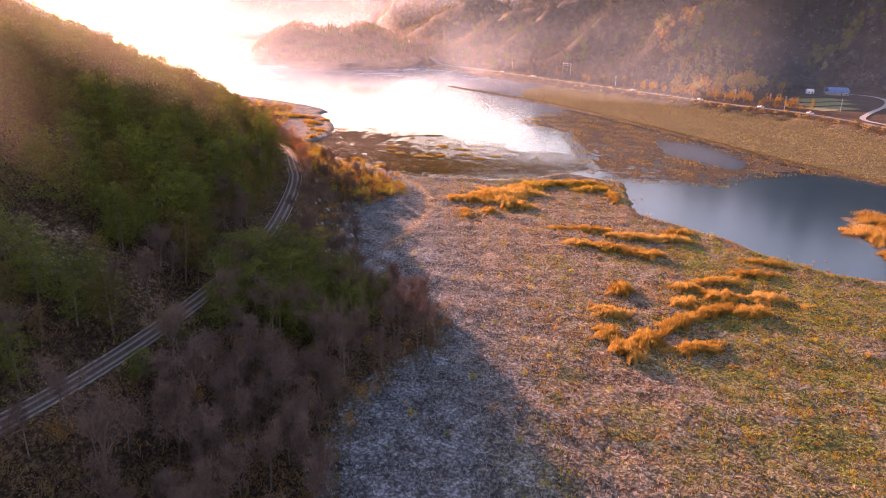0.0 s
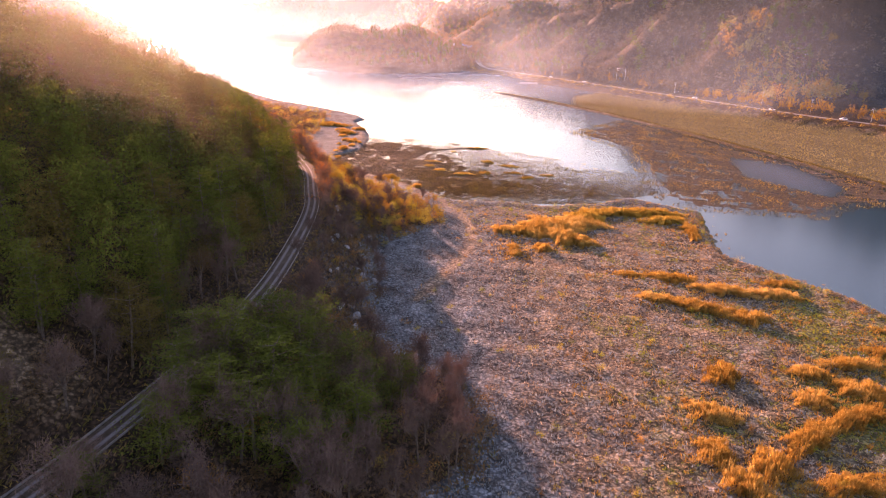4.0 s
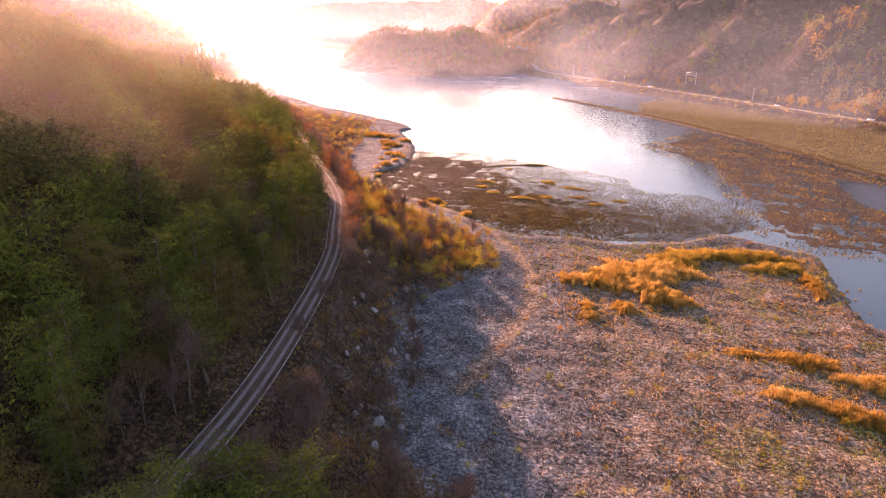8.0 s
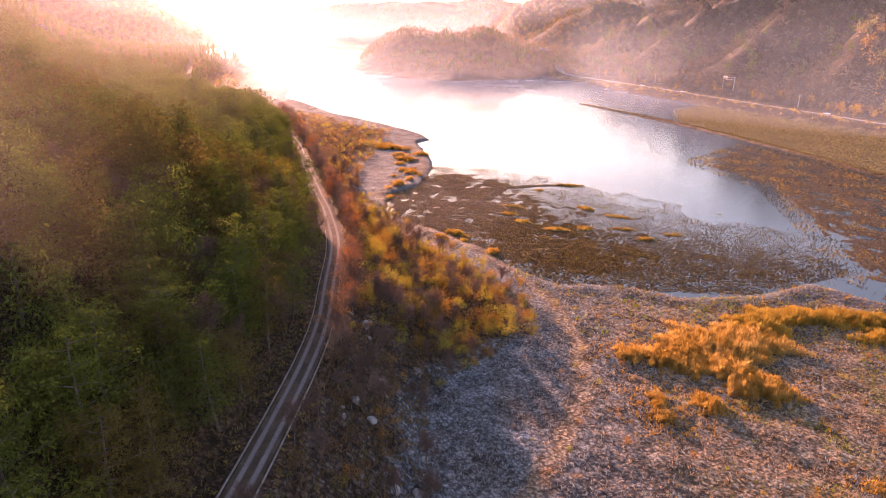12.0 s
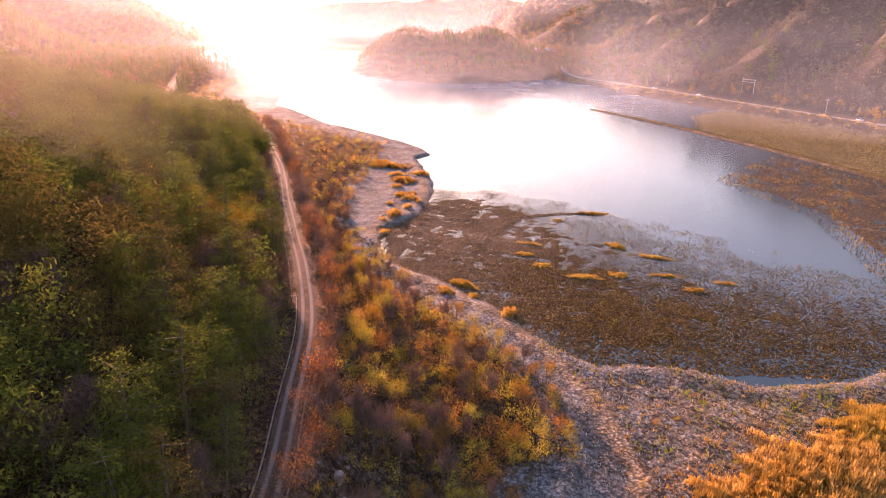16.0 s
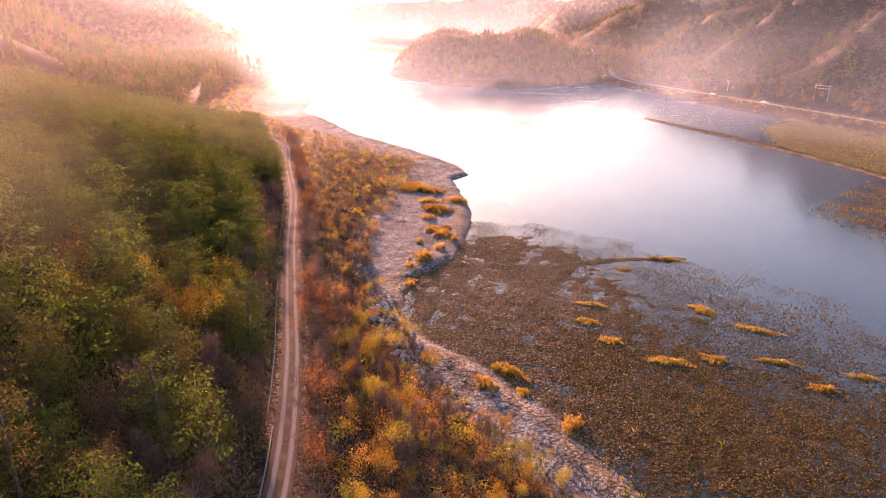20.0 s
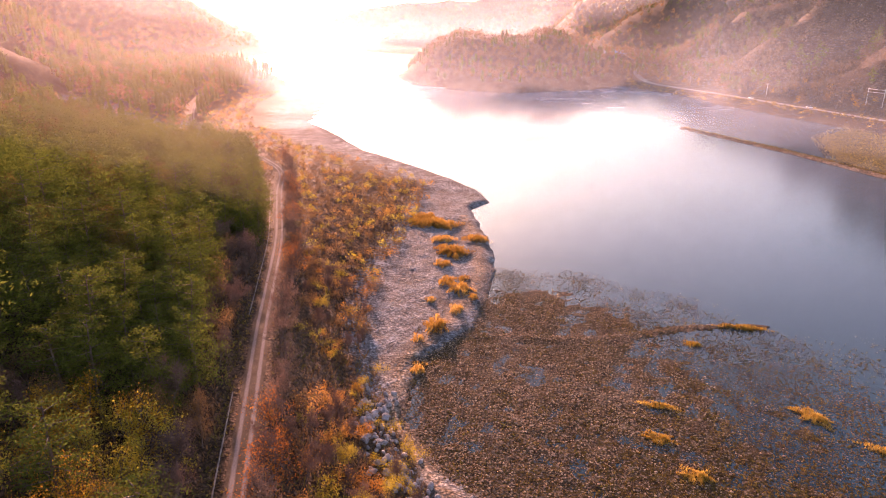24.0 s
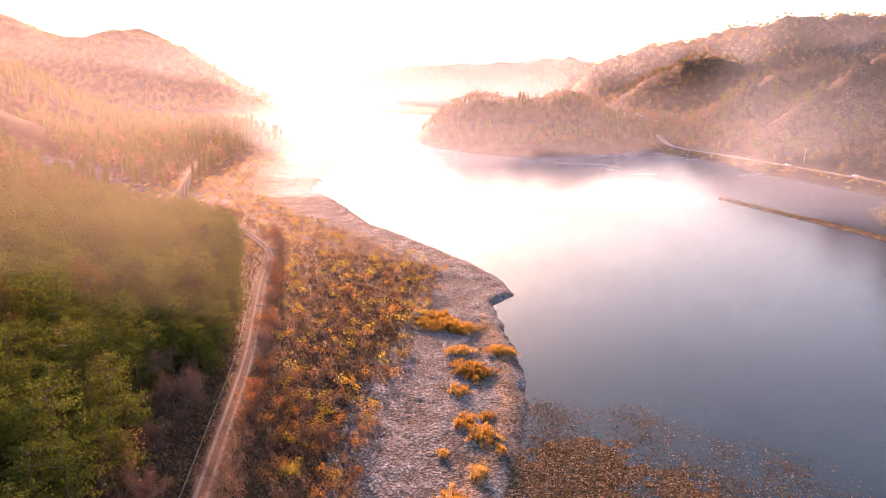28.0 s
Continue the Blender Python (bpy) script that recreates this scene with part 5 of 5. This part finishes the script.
    tufts("frosted_stubble", x[pale], y[pale], 0.32, M_DRY, "frost-tipped marsh stubble in shallow water", 3, 0.7)
    tufts("golden_stubble", x[gold], y[gold], 0.36, M_GOLDWEED, "golden marsh weed in shallow water", 3, 0.7)
    x, y = scatter(-72, 70, 230, 362, 0.44, lambda x, y: (sdf(INLET, x, y) + 9 * lumps(x, y, 24.0) < 14 * r.random(len(x)) - 9))
    thick = 1.0 - 0.7 * smooth01((x + 0.75 * (y - 270) + 5) / 60) + 0.4 * lumps(x, y, 22.0) + 0.3 * lumps(x, y, 7.0)
    thick -= 0.45 * smooth01(1.4 - np.hypot((x + 38) / 24, (y - 306) / 18))
    k = (height(x, y) < 0.3) & (r.random(len(x)) < thick)
    c = np.stack([x[k], y[k], np.maximum(height(x[k], y[k]), 0) + r.uniform(0.02, 0.06, k.sum())], 1)
    tagged(new("weed_mat", mesh_np("weed_mat", *leaves(c, 0.5, r, 9.0, 0.75), M_WETWEED)), "dark wet weed matted on the marsh water", "water weed", kind="stuff")
    x, y = scatter(-40, 66, 234, 300, 0.42, lambda x, y: (sdf(INLET, x, y) < 5) & (r.random(len(x)) < smooth01((x + 0.35 * (y - 245) + 34) / 30) * smooth01((296 - 0.2 * x - y) / 34) * (0.85 + 0.35 * lumps(x, y, 13.0))))
    k = height(x, y) < 0.25
    x, y = x[k], y[k]
    c = np.stack([x, y, np.maximum(height(x, y), 0) + r.uniform(0.015, 0.05, len(x))], 1)
    tagged(new("olive_weed_mat", mesh_np("olive_weed_mat", *leaves(c, 0.72, r, 9.0, 0.8), M_WETWEED)), "dark olive weed matted on the shallow water", "water weed", kind="stuff")
    k = r.random(len(x)) < 0.42 + 0.3 * lumps(x, y, 8.0)
    tufts("olive_weed", x[k], y[k], 0.4, M_GOLDWEED, "olive-gold weed standing in shallow water", 3, 0.7)
    x, y = scatter(-50, 66, 246, 352, 1.4, lambda x, y: (lumps(x, y, 18.0) + 0.5 * lumps(x, y, 7.0) + 0.5 * smooth01((x + 20) / 40) > 0.35) & (sdf(INLET, x, y) < 9))
    k = height(x, y) < 0.1
    tufts("floating_weed", x[k], y[k], 0.4, M_GOLDWEED, "golden weed patches at the edge of open water", 3, 0.6)
    x, y = scatter(44, 170, 225, 460, 1.25, lambda x, y: (sdf(BROWN_MARSH, x, y) < 2) & (sdf(POND_NORTH, x, y) > 1) & (lumps(x, y, 30.0) > -0.9))
    g = lumps(x, y, 22.0) + 0.4 * r.normal(size=len(x)) > 0.35
    tufts("brown_marsh_grass", x[~g], y[~g], 0.8, M_SEDGE, "tawny marsh grass on the lake shallows", 3)
    tufts("golden_marsh_grass", x[g], y[g], 0.95, M_MARSHGOLD, "golden marsh grass on the lake shallows", 3)
    x, y = scatter(55, 270, 200, 640, 1.9, lambda x, y: sdf(FIELD, x, y) < 2)
    g = lumps(x, y, 40.0) + 0.4 * r.normal(size=len(x)) > 0.0
    tufts("flooded_field_grass", x[~g], y[~g], 1.1, M_FIELD, "golden-olive dead grass of a flooded field", 3, 0.9)
    tufts("golden_field_grass", x[g], y[g], 1.1, M_FIELD, "golden dead grass of a flooded field", 3)
    dl = spline(DIKE, 1.0)
    p = np.repeat(dl, 5, 0)
    tufts("dike_grass", p[:, 0] + r.normal(0, 0.9, len(p)), p[:, 1] + r.normal(0, 0.9, len(p)), 0.8, M_GOLDWEED, "dry orange grass on a narrow dike")


def far_woods():
    blob = [thinned(*c, 1, 1.0) for _, c in OAKS]
    pblob = [thinned(*c, 1, 1.0) for _, c in PINES]

    # island and mountain
    x, y = scatter(-340, 60, 780, 1140, 5.2, lambda x, y: sdf(FAR_SHORE, x, y) < -8)
    z = height(x, y)
    k = z > 6
    u = r.random(len(x)) + 0.25 * lumps(x, y, 60.0)
    woods("island_pines", pblob, x[k & (u > .8)], y[k & (u > .8)], 0.95, M_PINE, 100, 4.6, "pine wood on a low island hill", "trees", cores=CORES)
    woods("island_oaks", blob, x[k & (u <= .8)], y[k & (u <= .8)], 0.95, M_RUSSET, 96, 7.8, "autumn wood on a low island hill", "trees")
    x, y = scatter(-20, 640, 280, 1180, 7.0, lambda x, y: ((x + 61) * 0.904 + (y - 1012) * 0.426 > np.interp(y, [-200, 300, 430, 520, 620, 700], [150, 120, 105, 75, 22, 12])) & (x < 60 + 0.62 * (y + 100)) & (np.hypot((x - 310) / 100, (y - 495) / 135) > 0.92))
    u = r.random(len(x)) + 0.3 * lumps(x, y, 90.0)
    woods("mountain_pines", pblob, x[u > .97], y[u > .97], 1.2, M_PINE, 52, 6.8, "scattered pines on the mountain side")
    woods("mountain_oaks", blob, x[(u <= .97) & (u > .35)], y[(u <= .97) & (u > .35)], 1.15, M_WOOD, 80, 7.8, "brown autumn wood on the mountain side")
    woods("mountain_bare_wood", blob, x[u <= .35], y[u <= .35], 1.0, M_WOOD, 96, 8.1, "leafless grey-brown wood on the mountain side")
    # the hills behind the side valley
    x, y = scatter(-760, -150, 405, 1000, 6.4, lambda x, y: (np.abs(x - road_x(y)) > 4.5) & (x < np.minimum(foot_x(y) - 25, road_x(y) - 7 + 400 * (y > 470))) & (line_dist(TRACK, x, y) > 11) & (y > np.interp(-x, [150, 232, 290, 369, 497, 640], [440, 487, 497, 539, 612, 690])))
    k = height(x, y) > 8.2
    u = r.random(len(x))
    woods("valley_pines", pblob, x[k & (u > .35)], y[k & (u > .35)], 1.3, M_PINE, 80, 4.6, "sunlit pines on the valley hills", cores=CORES)
    woods("valley_oaks", blob, x[k & (u <= .35)], y[k & (u <= .35)], 1.2, M_RUSSET, 80, 7.8, "russet trees on the valley hills")
    # the far ridges
    for name, mat, lo, label in (("ridge_oaks", M_RUSSET, 0.35, "brown autumn wood on the far ridges"), ("ridge_pines", M_PINE, 0.0, "dark pine wood on the far ridges")):
        x, y = scatter(-2300, 1500, 1150, 2700, 17.0, lambda x, y: (np.arctan2(x + 45, y - 240) < radians(34)) & (np.arctan2(x + 45, y - 240) > radians(-54)) & (r.random(len(x)) < (0.62 if lo else 0.38)))
        k = height(x, y) > 9
        woods(name, blob, x[k], y[k], 1.35, mat, 60, 9.0, label)
    # lakeside bank
    fr = spline(FAR_ROAD, 5.0)
    p = np.repeat(fr, 2, 0)
    for name, mat, label in (("bank_shrubs", M_RUSSET, "low brown brush on the far embankment"), ("golden_bank_shrubs", M_MARSHGOLD, "golden-brown brush on the far embankment"), ("olive_bank_shrubs", M_BANKGRASS, "olive weeds on the far embankment")):
        woods(name, [c for _, c in SHRUBS], p[:, 0] - 9 + r.normal(0, 3.5, len(p)), p[:, 1] - 3 + r.normal(0, 3, len(p)), 0.9, mat, 6, 2.2, label, "shrubs")
    q = np.repeat(fr, 1, 0)
    q = q[(q[:, 0] < 226) | (q[:, 1] < 280)]
    woods("roadside_trees", blob, q[:, 0] + 16 + r.normal(0, 5, len(q)), q[:, 1] + 6 + r.normal(0, 4, len(q)), 0.8, M_RUSSET, 28, 5.0, "russet autumn trees behind the far road")
    q = np.concatenate([fr[::3], np.repeat(fr[(fr[:, 1] > 440) & (fr[:, 1] < 580)], 2, 0)])
    q = q[(q[:, 0] < 230) | (q[:, 1] < 280)]
    woods("golden_roadside_trees", blob, q[:, 0] + 15 + r.normal(0, 6, len(q)), q[:, 1] + 6 + r.normal(0, 5, len(q)), 0.75, M_GOLD, 28, 5.0, "golden autumn trees behind the far road")
    q = np.stack([np.linspace(345, 440, 46), np.linspace(636, 650, 46)], 1) + r.normal(0, 3, (46, 2))
    woods("poplar_row", [c for _, c in BARES], q[:, 0], q[:, 1], 1.4, M_FIELD, 2, 2.4, "pale leafless poplars behind the farmhouse")
    q = np.stack([r.uniform(195, 285, 130), r.uniform(530, 640, 130)], 1)
    q = q[np.hypot((q[:, 0] - 300) / 45, (q[:, 1] - 520) / 60) > 1]
    w = np.array([(228, 640, 1.7), (236, 646, 1.6), (222, 648, 1.4), (300, 660, 1.5), (310, 668, 1.4), (255, 545, 1.2), (262, 540, 1.2), (270, 538, 1.1), (248, 540, 1.1), (276, 545, 1.2), (282, 552, 1.2), (258, 556, 1.2)])
    for a, b, s in w:
        plant(("gold%d", "oak%d", "gold%d")[r.integers(3)] % r.integers(2), a, b, s)
    woods("orchard_trees", blob, q[::2, 0], q[::2, 1], 1.45, M_ORANGE, 26, 4.8, "orange autumn trees at the mountain's foot")
    woods("yellowing_trees", blob, q[1::2, 0], q[1::2, 1], 1.4, M_FIELD, 26, 4.8, "tawny autumn trees at the mountain's foot")
    q = np.stack([r.normal(262, 16, 60), r.normal(652, 14, 60)], 1)
    woods("knoll_pines", pblob, q[:, 0], q[:, 1], 0.8, M_PINE, 24, 5.0, "olive pines on a knoll below the mountain")


near_hill()
below_lane()
reed_beds()
grasses()
far_woods()


# ---- built things and small details ----
M_BLUE = surface("blue_sheet_metal", (0.05, 0.11, 0.22), (0.07, 0.15, 0.3), (0.1, 0.2, 0.36), 0.4, rough=0.5, bump=0.1)
M_WHITE = surface("white_wall", (0.55, 0.53, 0.5), (0.68, 0.66, 0.62), (0.78, 0.76, 0.73), 0.5, rough=0.8, bump=0.1)
M_WALL = surface("plastered_wall", (0.16, 0.15, 0.14), (0.24, 0.22, 0.2), (0.32, 0.3, 0.27), 0.5, rough=0.85, bump=0.1)
M_GREYROOF = surface("grey_roof", (0.18, 0.18, 0.19), (0.27, 0.27, 0.28), (0.36, 0.36, 0.37), 0.5, rough=0.7, bump=0.1)
M_DARKGLASS = surface("dark_glass", (0.015, 0.018, 0.02), (0.025, 0.03, 0.034), (0.04, 0.045, 0.05), 0.6, rough=0.15, bump=0.0)
M_POLE = surface("concrete_pole", (0.3, 0.29, 0.27), (0.4, 0.39, 0.36), (0.5, 0.48, 0.45), 1.0)
M_CARWHITE = surface("white_car_paint", (0.62, 0.62, 0.63), (0.72, 0.72, 0.72), (0.8, 0.8, 0.8), 0.3, rough=0.25, bump=0.0)
M_RUBBER = surface("tyre_rubber", (0.02, 0.02, 0.02), (0.03, 0.03, 0.03), (0.05, 0.05, 0.05), 2.0)
M_STEEL = surface("galvanised_steel", (0.3, 0.3, 0.31), (0.42, 0.42, 0.43), (0.52, 0.52, 0.53), 1.0, rough=0.45, metal=0.7)
M_LAWN = surface("short_grass", (0.09, 0.095, 0.035), (0.14, 0.14, 0.055), (0.22, 0.2, 0.09), 0.25)
M_PALELANE = surface("pale_lane", (0.2, 0.19, 0.17), (0.28, 0.265, 0.245), (0.36, 0.34, 0.31), 0.3)


def box(x0, x1, y0, y1, z0, z1, bevel=0.0):
    """A box with an inset, slightly smaller top edge."""
    b = bevel
    lower = [(x0, y0, z0), (x1, y0, z0), (x1, y1, z0), (x0, y1, z0)]
    mid = [(x0, y0, z1 - b), (x1, y0, z1 - b), (x1, y1, z1 - b), (x0, y1, z1 - b)]
    top = [(x0 + b, y0 + b, z1), (x1 - b, y0 + b, z1), (x1 - b, y1 - b, z1), (x0 + b, y1 - b, z1)]
    v = np.array(lower + mid + top, float)
    f = [(3, 2, 1, 0)] + [(k, (k + 1) % 4, (k + 1) % 4 + 4, k + 4) for k in range(4)] + [(k + 4, (k + 1) % 4 + 4, (k + 1) % 4 + 8, k + 8) for k in range(4)] + [(8, 9, 10, 11)]
    return v, np.array(f)


def gable(x0, x1, y0, y1, z0, z1, over):
    """A pitched roof slab with thickness, ridge along x."""
    ym = (y0 + y1) / 2
    v, t = [], 0.15
    for x in (x0 - over, x1 + over):
        v += [(x, y0 - over, z0 - 0.2), (x, ym, z1), (x, y1 + over, z0 - 0.2), (x, y1 + over, z0 - 0.2 - t), (x, ym, z1 - t), (x, y0 - over, z0 - 0.2 - t)]
    f = [(0, 1, 7, 6), (1, 2, 8, 7), (2, 3, 9, 8), (3, 4, 10, 9), (4, 5, 11, 10), (5, 0, 6, 11), (0, 5, 4, 1), (1, 4, 3, 2), (6, 7, 10, 11), (7, 8, 9, 10)]
    return np.array(v, float), np.array(f)


def stand(ob, x, y, turn=0.0, sink=0.0):
    ob.matrix_basis = pose(x, y, float(height(np.array([x]), np.array([y]))[0]) - sink, 0, 0, turn)
    return ob


def house(x, y, turn, w, d, h, roof, label):
    root = tagged(new("house"), label, "house")
    wall = part("wall", mesh_np("wall", *box(-w / 2, w / 2, -d / 2, d / 2, -1.5, h), M_WALL if roof is not M_WHITE else M_WHITE), root)
    part("roof", mesh_np("roof", *gable(-w / 2, w / 2, -d / 2, d / 2, h, h + d * 0.42, 0.5), roof), root)
    n = max(2, int(w / 3.5))
    for k in range(n):
        cx = -w / 2 + w * (k + 0.5) / n
        if k == n // 2:
            part("door", mesh_np("door", *box(cx - 0.5, cx + 0.5, -d / 2 - 0.06, -d / 2 + 0.02, 0.0, 2.05), M_BARK), root)
            continue
        win = part("window", mesh_np("window", *box(cx - 0.75, cx + 0.75, -d / 2 - 0.07, -d / 2 + 0.02, 0.9, 2.1), M_WHITE), root)
        part("pane", mesh_np("pane", *box(cx - 0.66, cx + 0.66, -d / 2 - 0.1, -d / 2 - 0.05, 1.0, 2.0), M_DARKGLASS), win)
    return stand(root, x, y, turn)


def pole(x, y, h=9.0, label="concrete power pole beside the lakeside road"):
    root = tagged(new("power_pole"), label, "pole", "power poles")
    part("shaft", mesh_np("shaft", *limb((0, 0, -0.5), (0, 0, h), 0.2, 0.12, 8), M_POLE), root)
    for z in (h - 0.5, h - 1.3):
        part("crossarm", mesh_np("crossarm", *box(-1.1, 1.1, -0.05, 0.05, z - 0.05, z + 0.05), M_STEEL), root)
        for s in (-0.95, 0.0, 0.95):
            part("insulator", mesh_np("insulator", *limb((s, 0, z + 0.05), (s, 0, z + 0.3), 0.06, 0.04, 6), M_WHITE), root)
    return stand(root, x, y, r.uniform(0, 60))


def car(x, y, z, turn):
    root = tagged(new("car"), "small white car on the lakeside road", "car", "cars on the lakeside road")
    v, f = box(-2.1, 2.1, -0.85, 0.85, 0.35, 0.95, 0.12)
    part("body", mesh_np("body", v, f, M_CARWHITE), root)
    v, f = box(-1.3, 1.2, -0.76, 0.76, 0.94, 1.48, 0.3)
    part("cabin", mesh_np("cabin", v, f, M_DARKGLASS), root)
    part("roof_panel", mesh_np("roof_panel", *box(-0.95, 0.85, -0.5, 0.5, 1.475, 1.52, 0.02), M_CARWHITE), root)
    for a in (-1.3, 1.3):
        for b in (-0.86, 0.66):
            w = part("wheel", mesh_np("wheel", *limb((a, b, 0.33), (a, b + 0.2, 0.33), 0.33, 0.33, 12), M_RUBBER), root)
            part("rim", mesh_np("rim", *limb((a, b - 0.01, 0.33), (a, b + 0.21, 0.33), 0.2, 0.2, 10), M_STEEL), w)
    root.matrix_basis = pose(x, y, z, 0, 0, turn)


def boulder(size):
    """A broken stone: a rough ball with flattened sides."""
    bm = bmesh.new()
    bmesh.ops.create_icosphere(bm, subdivisions=2, radius=size)
    ax = r.normal(size=(5, 3))
    ax /= np.linalg.norm(ax, axis=1, keepdims=True)
    for v in bm.verts:
        p = np.array(v.co)
        for a in ax:
            k = p @ a - size * 0.62
            if k > 0:
                p = p - a * k * 0.85
        v.co = p * np.array([1.2, 0.95, 0.75])
    me = bpy.data.meshes.new("boulder")
    bm.to_mesh(me)
    bm.free()
    me.materials.append(M_ROCK)
    return me


def built():
    house(335, 570, -8, 16, 9, 2.7, M_BLUE, "long low house with a blue sheet-metal roof")
    house(316, 578, -8, 5, 4, 2.3, M_WHITE, "small white shed beside the blue-roofed house")
    house(340, 590, -8, 8, 5, 2.6, M_GREYROOF, "small grey-roofed shed behind the house")
    house(-40, 1014, 10, 14, 8, 4, M_BLUE, "pale building with a blue roof at the lake's neck")
    house(-60, 985, 25, 8, 6, 3, M_GREYROOF, "small pale building by the far road")
    for x, y in ((197, 540), (214, 499), (228, 450), (263, 444), (150, 606), (70, 760), (22, 846)):
        pole(x + 4, y + 2)
    gate = tagged(new("power_line_frame"), "tall two-post frame with crossbars beside the far road", "pole")
    for z0, s in ((0, -6), (0, 6)):
        part("post", mesh_np("post", *limb((s, 0, -1), (s, 0, 11), 0.22, 0.15, 8), M_POLE), gate)
    for z in (10.2, 8.4):
        part("crossbar", mesh_np("crossbar", *box(-6.6, 6.6, -0.1, 0.1, z - 0.1, z + 0.1), M_STEEL), gate)
    stand(gate, 121, 678, -60)
    fr = GRID["far_road"]
    for x, y in ((158, 564), (192, 502), (218, 458), (234, 432), (62, 750), (90, 698)):
        k = np.argmin(np.hypot(fr[:, 0] - x, fr[:, 1] - y))
        t = fr[min(k + 1, len(fr) - 1)] - fr[k - 1]
        z = fr[k, 2] + 0.01
        car(fr[k, 0] + 1.5, fr[k, 1] + 0.7, z, math.degrees(math.atan2(t[1], t[0])))
    # village lane and fields
    ln = spline([(258, 380, 0), (258, 405, 0), (281, 437, 0), (324, 487, 0), (352, 531, 0), (359, 563, 0), (345, 582, 0)], 3.0)
    ln[:, 2] = height(ln[:, 0], ln[:, 1])
    v, f, u, n = ribbon(ln, 1.7, 0.35, 5)
    tagged(new("village_lane", mesh_np("village_lane", v, f, M_PALELANE)), "pale concrete lane curving up to the house", "road", kind="structure")
    for x, y, a, b, t in ((292, 520, 26, 9, 25), (282, 492, 26, 8, 25), (270, 462, 20, 9, 25)):
        g = np.linspace(-1, 1, 13)
        X, Y = np.meshgrid(g * a, g * b)
        c, s = math.cos(radians(t)), math.sin(radians(t))
        px, py = x + c * X.ravel() - s * Y.ravel(), y + s * X.ravel() + c * Y.ravel()
        i = (np.arange(12)[:, None] * 13 + np.arange(12)).ravel()
        me = mesh_np("village_field", np.stack([px, py, height(px, py) + 0.3], 1), np.stack([i, i + 1, i + 14, i + 13], 1), M_LAWN)
        tagged(new("village_field", me), "small green field terrace below the house", "field", kind="structure")
    # a lattice mast on the ridge behind the island
    mast = tagged(new("lattice_mast"), "slim steel lattice mast on a far ridge", "mast")
    for a, b in ((-1, -1), (1, -1), (1, 1), (-1, 1)):
        part("leg", mesh_np("leg", *limb((a * 2.6, b * 2.6, -3), (a * 0.5, b * 0.5, 38), 0.25, 0.15, 4), M_STEEL), mast)
    for k in range(1, 8):
        w = 2.6 - 2.1 * k / 8
        for a, b, c, d in ((-1, -1, 1, -1), (1, -1, 1, 1), (1, 1, -1, 1), (-1, 1, -1, -1)):
            part("brace", mesh_np("brace", *limb((a * w, b * w, k * 4.8), (c * w, d * w, k * 4.8), 0.1, 0.1, 4), M_STEEL), mast)
    stand(mast, -45 + 1420 * math.sin(radians(-13.85)), 240 + 1420 * math.cos(radians(-13.85)))
    # broken stones along the foot of the bank
    stones = [boulder(s) for s in (0.35, 0.5, 0.65, 0.45)]
    for k in range(230):
        u = r.random()
        x, y = np.interp(u, [0, 0.35, 0.6, 0.8, 1], [-68, -63, -57, -50, -34]), np.interp(u, [0, 0.35, 0.6, 0.8, 1], [290, 279, 271, 262, 246])
        x, y = x + r.normal(-0.5, 1.7), y + r.normal(-0.5, 1.7)
        z = float(height(np.array([x]), np.array([y]))[0])
        b = tagged(new("boulder", stones[r.integers(4)]), "pale broken stone with frost at the bank's foot", "stone", "bank stones")
        s = r.uniform(0.5, 1.35)
        b.matrix_basis = pose(x, y, z + 0.1 * s, *r.uniform(0, 360, 3)) @ Matrix.Diagonal((s, s, s, 1))
    for k in range(28):
        y = r.uniform(135, 195)
        x = r.uniform(road_x(y) + 4, foot_x(y))
        z = float(height(np.array([x]), np.array([y]))[0])
        b = tagged(new("boulder", stones[r.integers(4)]), "frosted stone on the steep bank below the lane", "stone", "slope stones")
        s = r.uniform(0.5, 1.5)
        b.matrix_basis = pose(x, y, z + 0.05 * s, *r.uniform(0, 360, 3)) @ Matrix.Diagonal((s, s, s, 1))
    # a pale dead snag beside the lane, and drifted branches on the beach
    wood, tips = branching(np.random.default_rng(5), 3.6, 0.7, 2, 4)
    M_DEAD = surface("bleached_wood", (0.18, 0.16, 0.14), (0.27, 0.24, 0.21), (0.36, 0.33, 0.3), 1.5)
    for x, y, t in ((-39.5, 105, 0), (-41, 108, 130)):
        s = tagged(new("dead_snag"), "bleached leafless snag beside the lane", "tree")
        part("trunk", mesh_np("trunk", *joined(wood), M_DEAD), s)
        stand(s, x, y, t)


built()
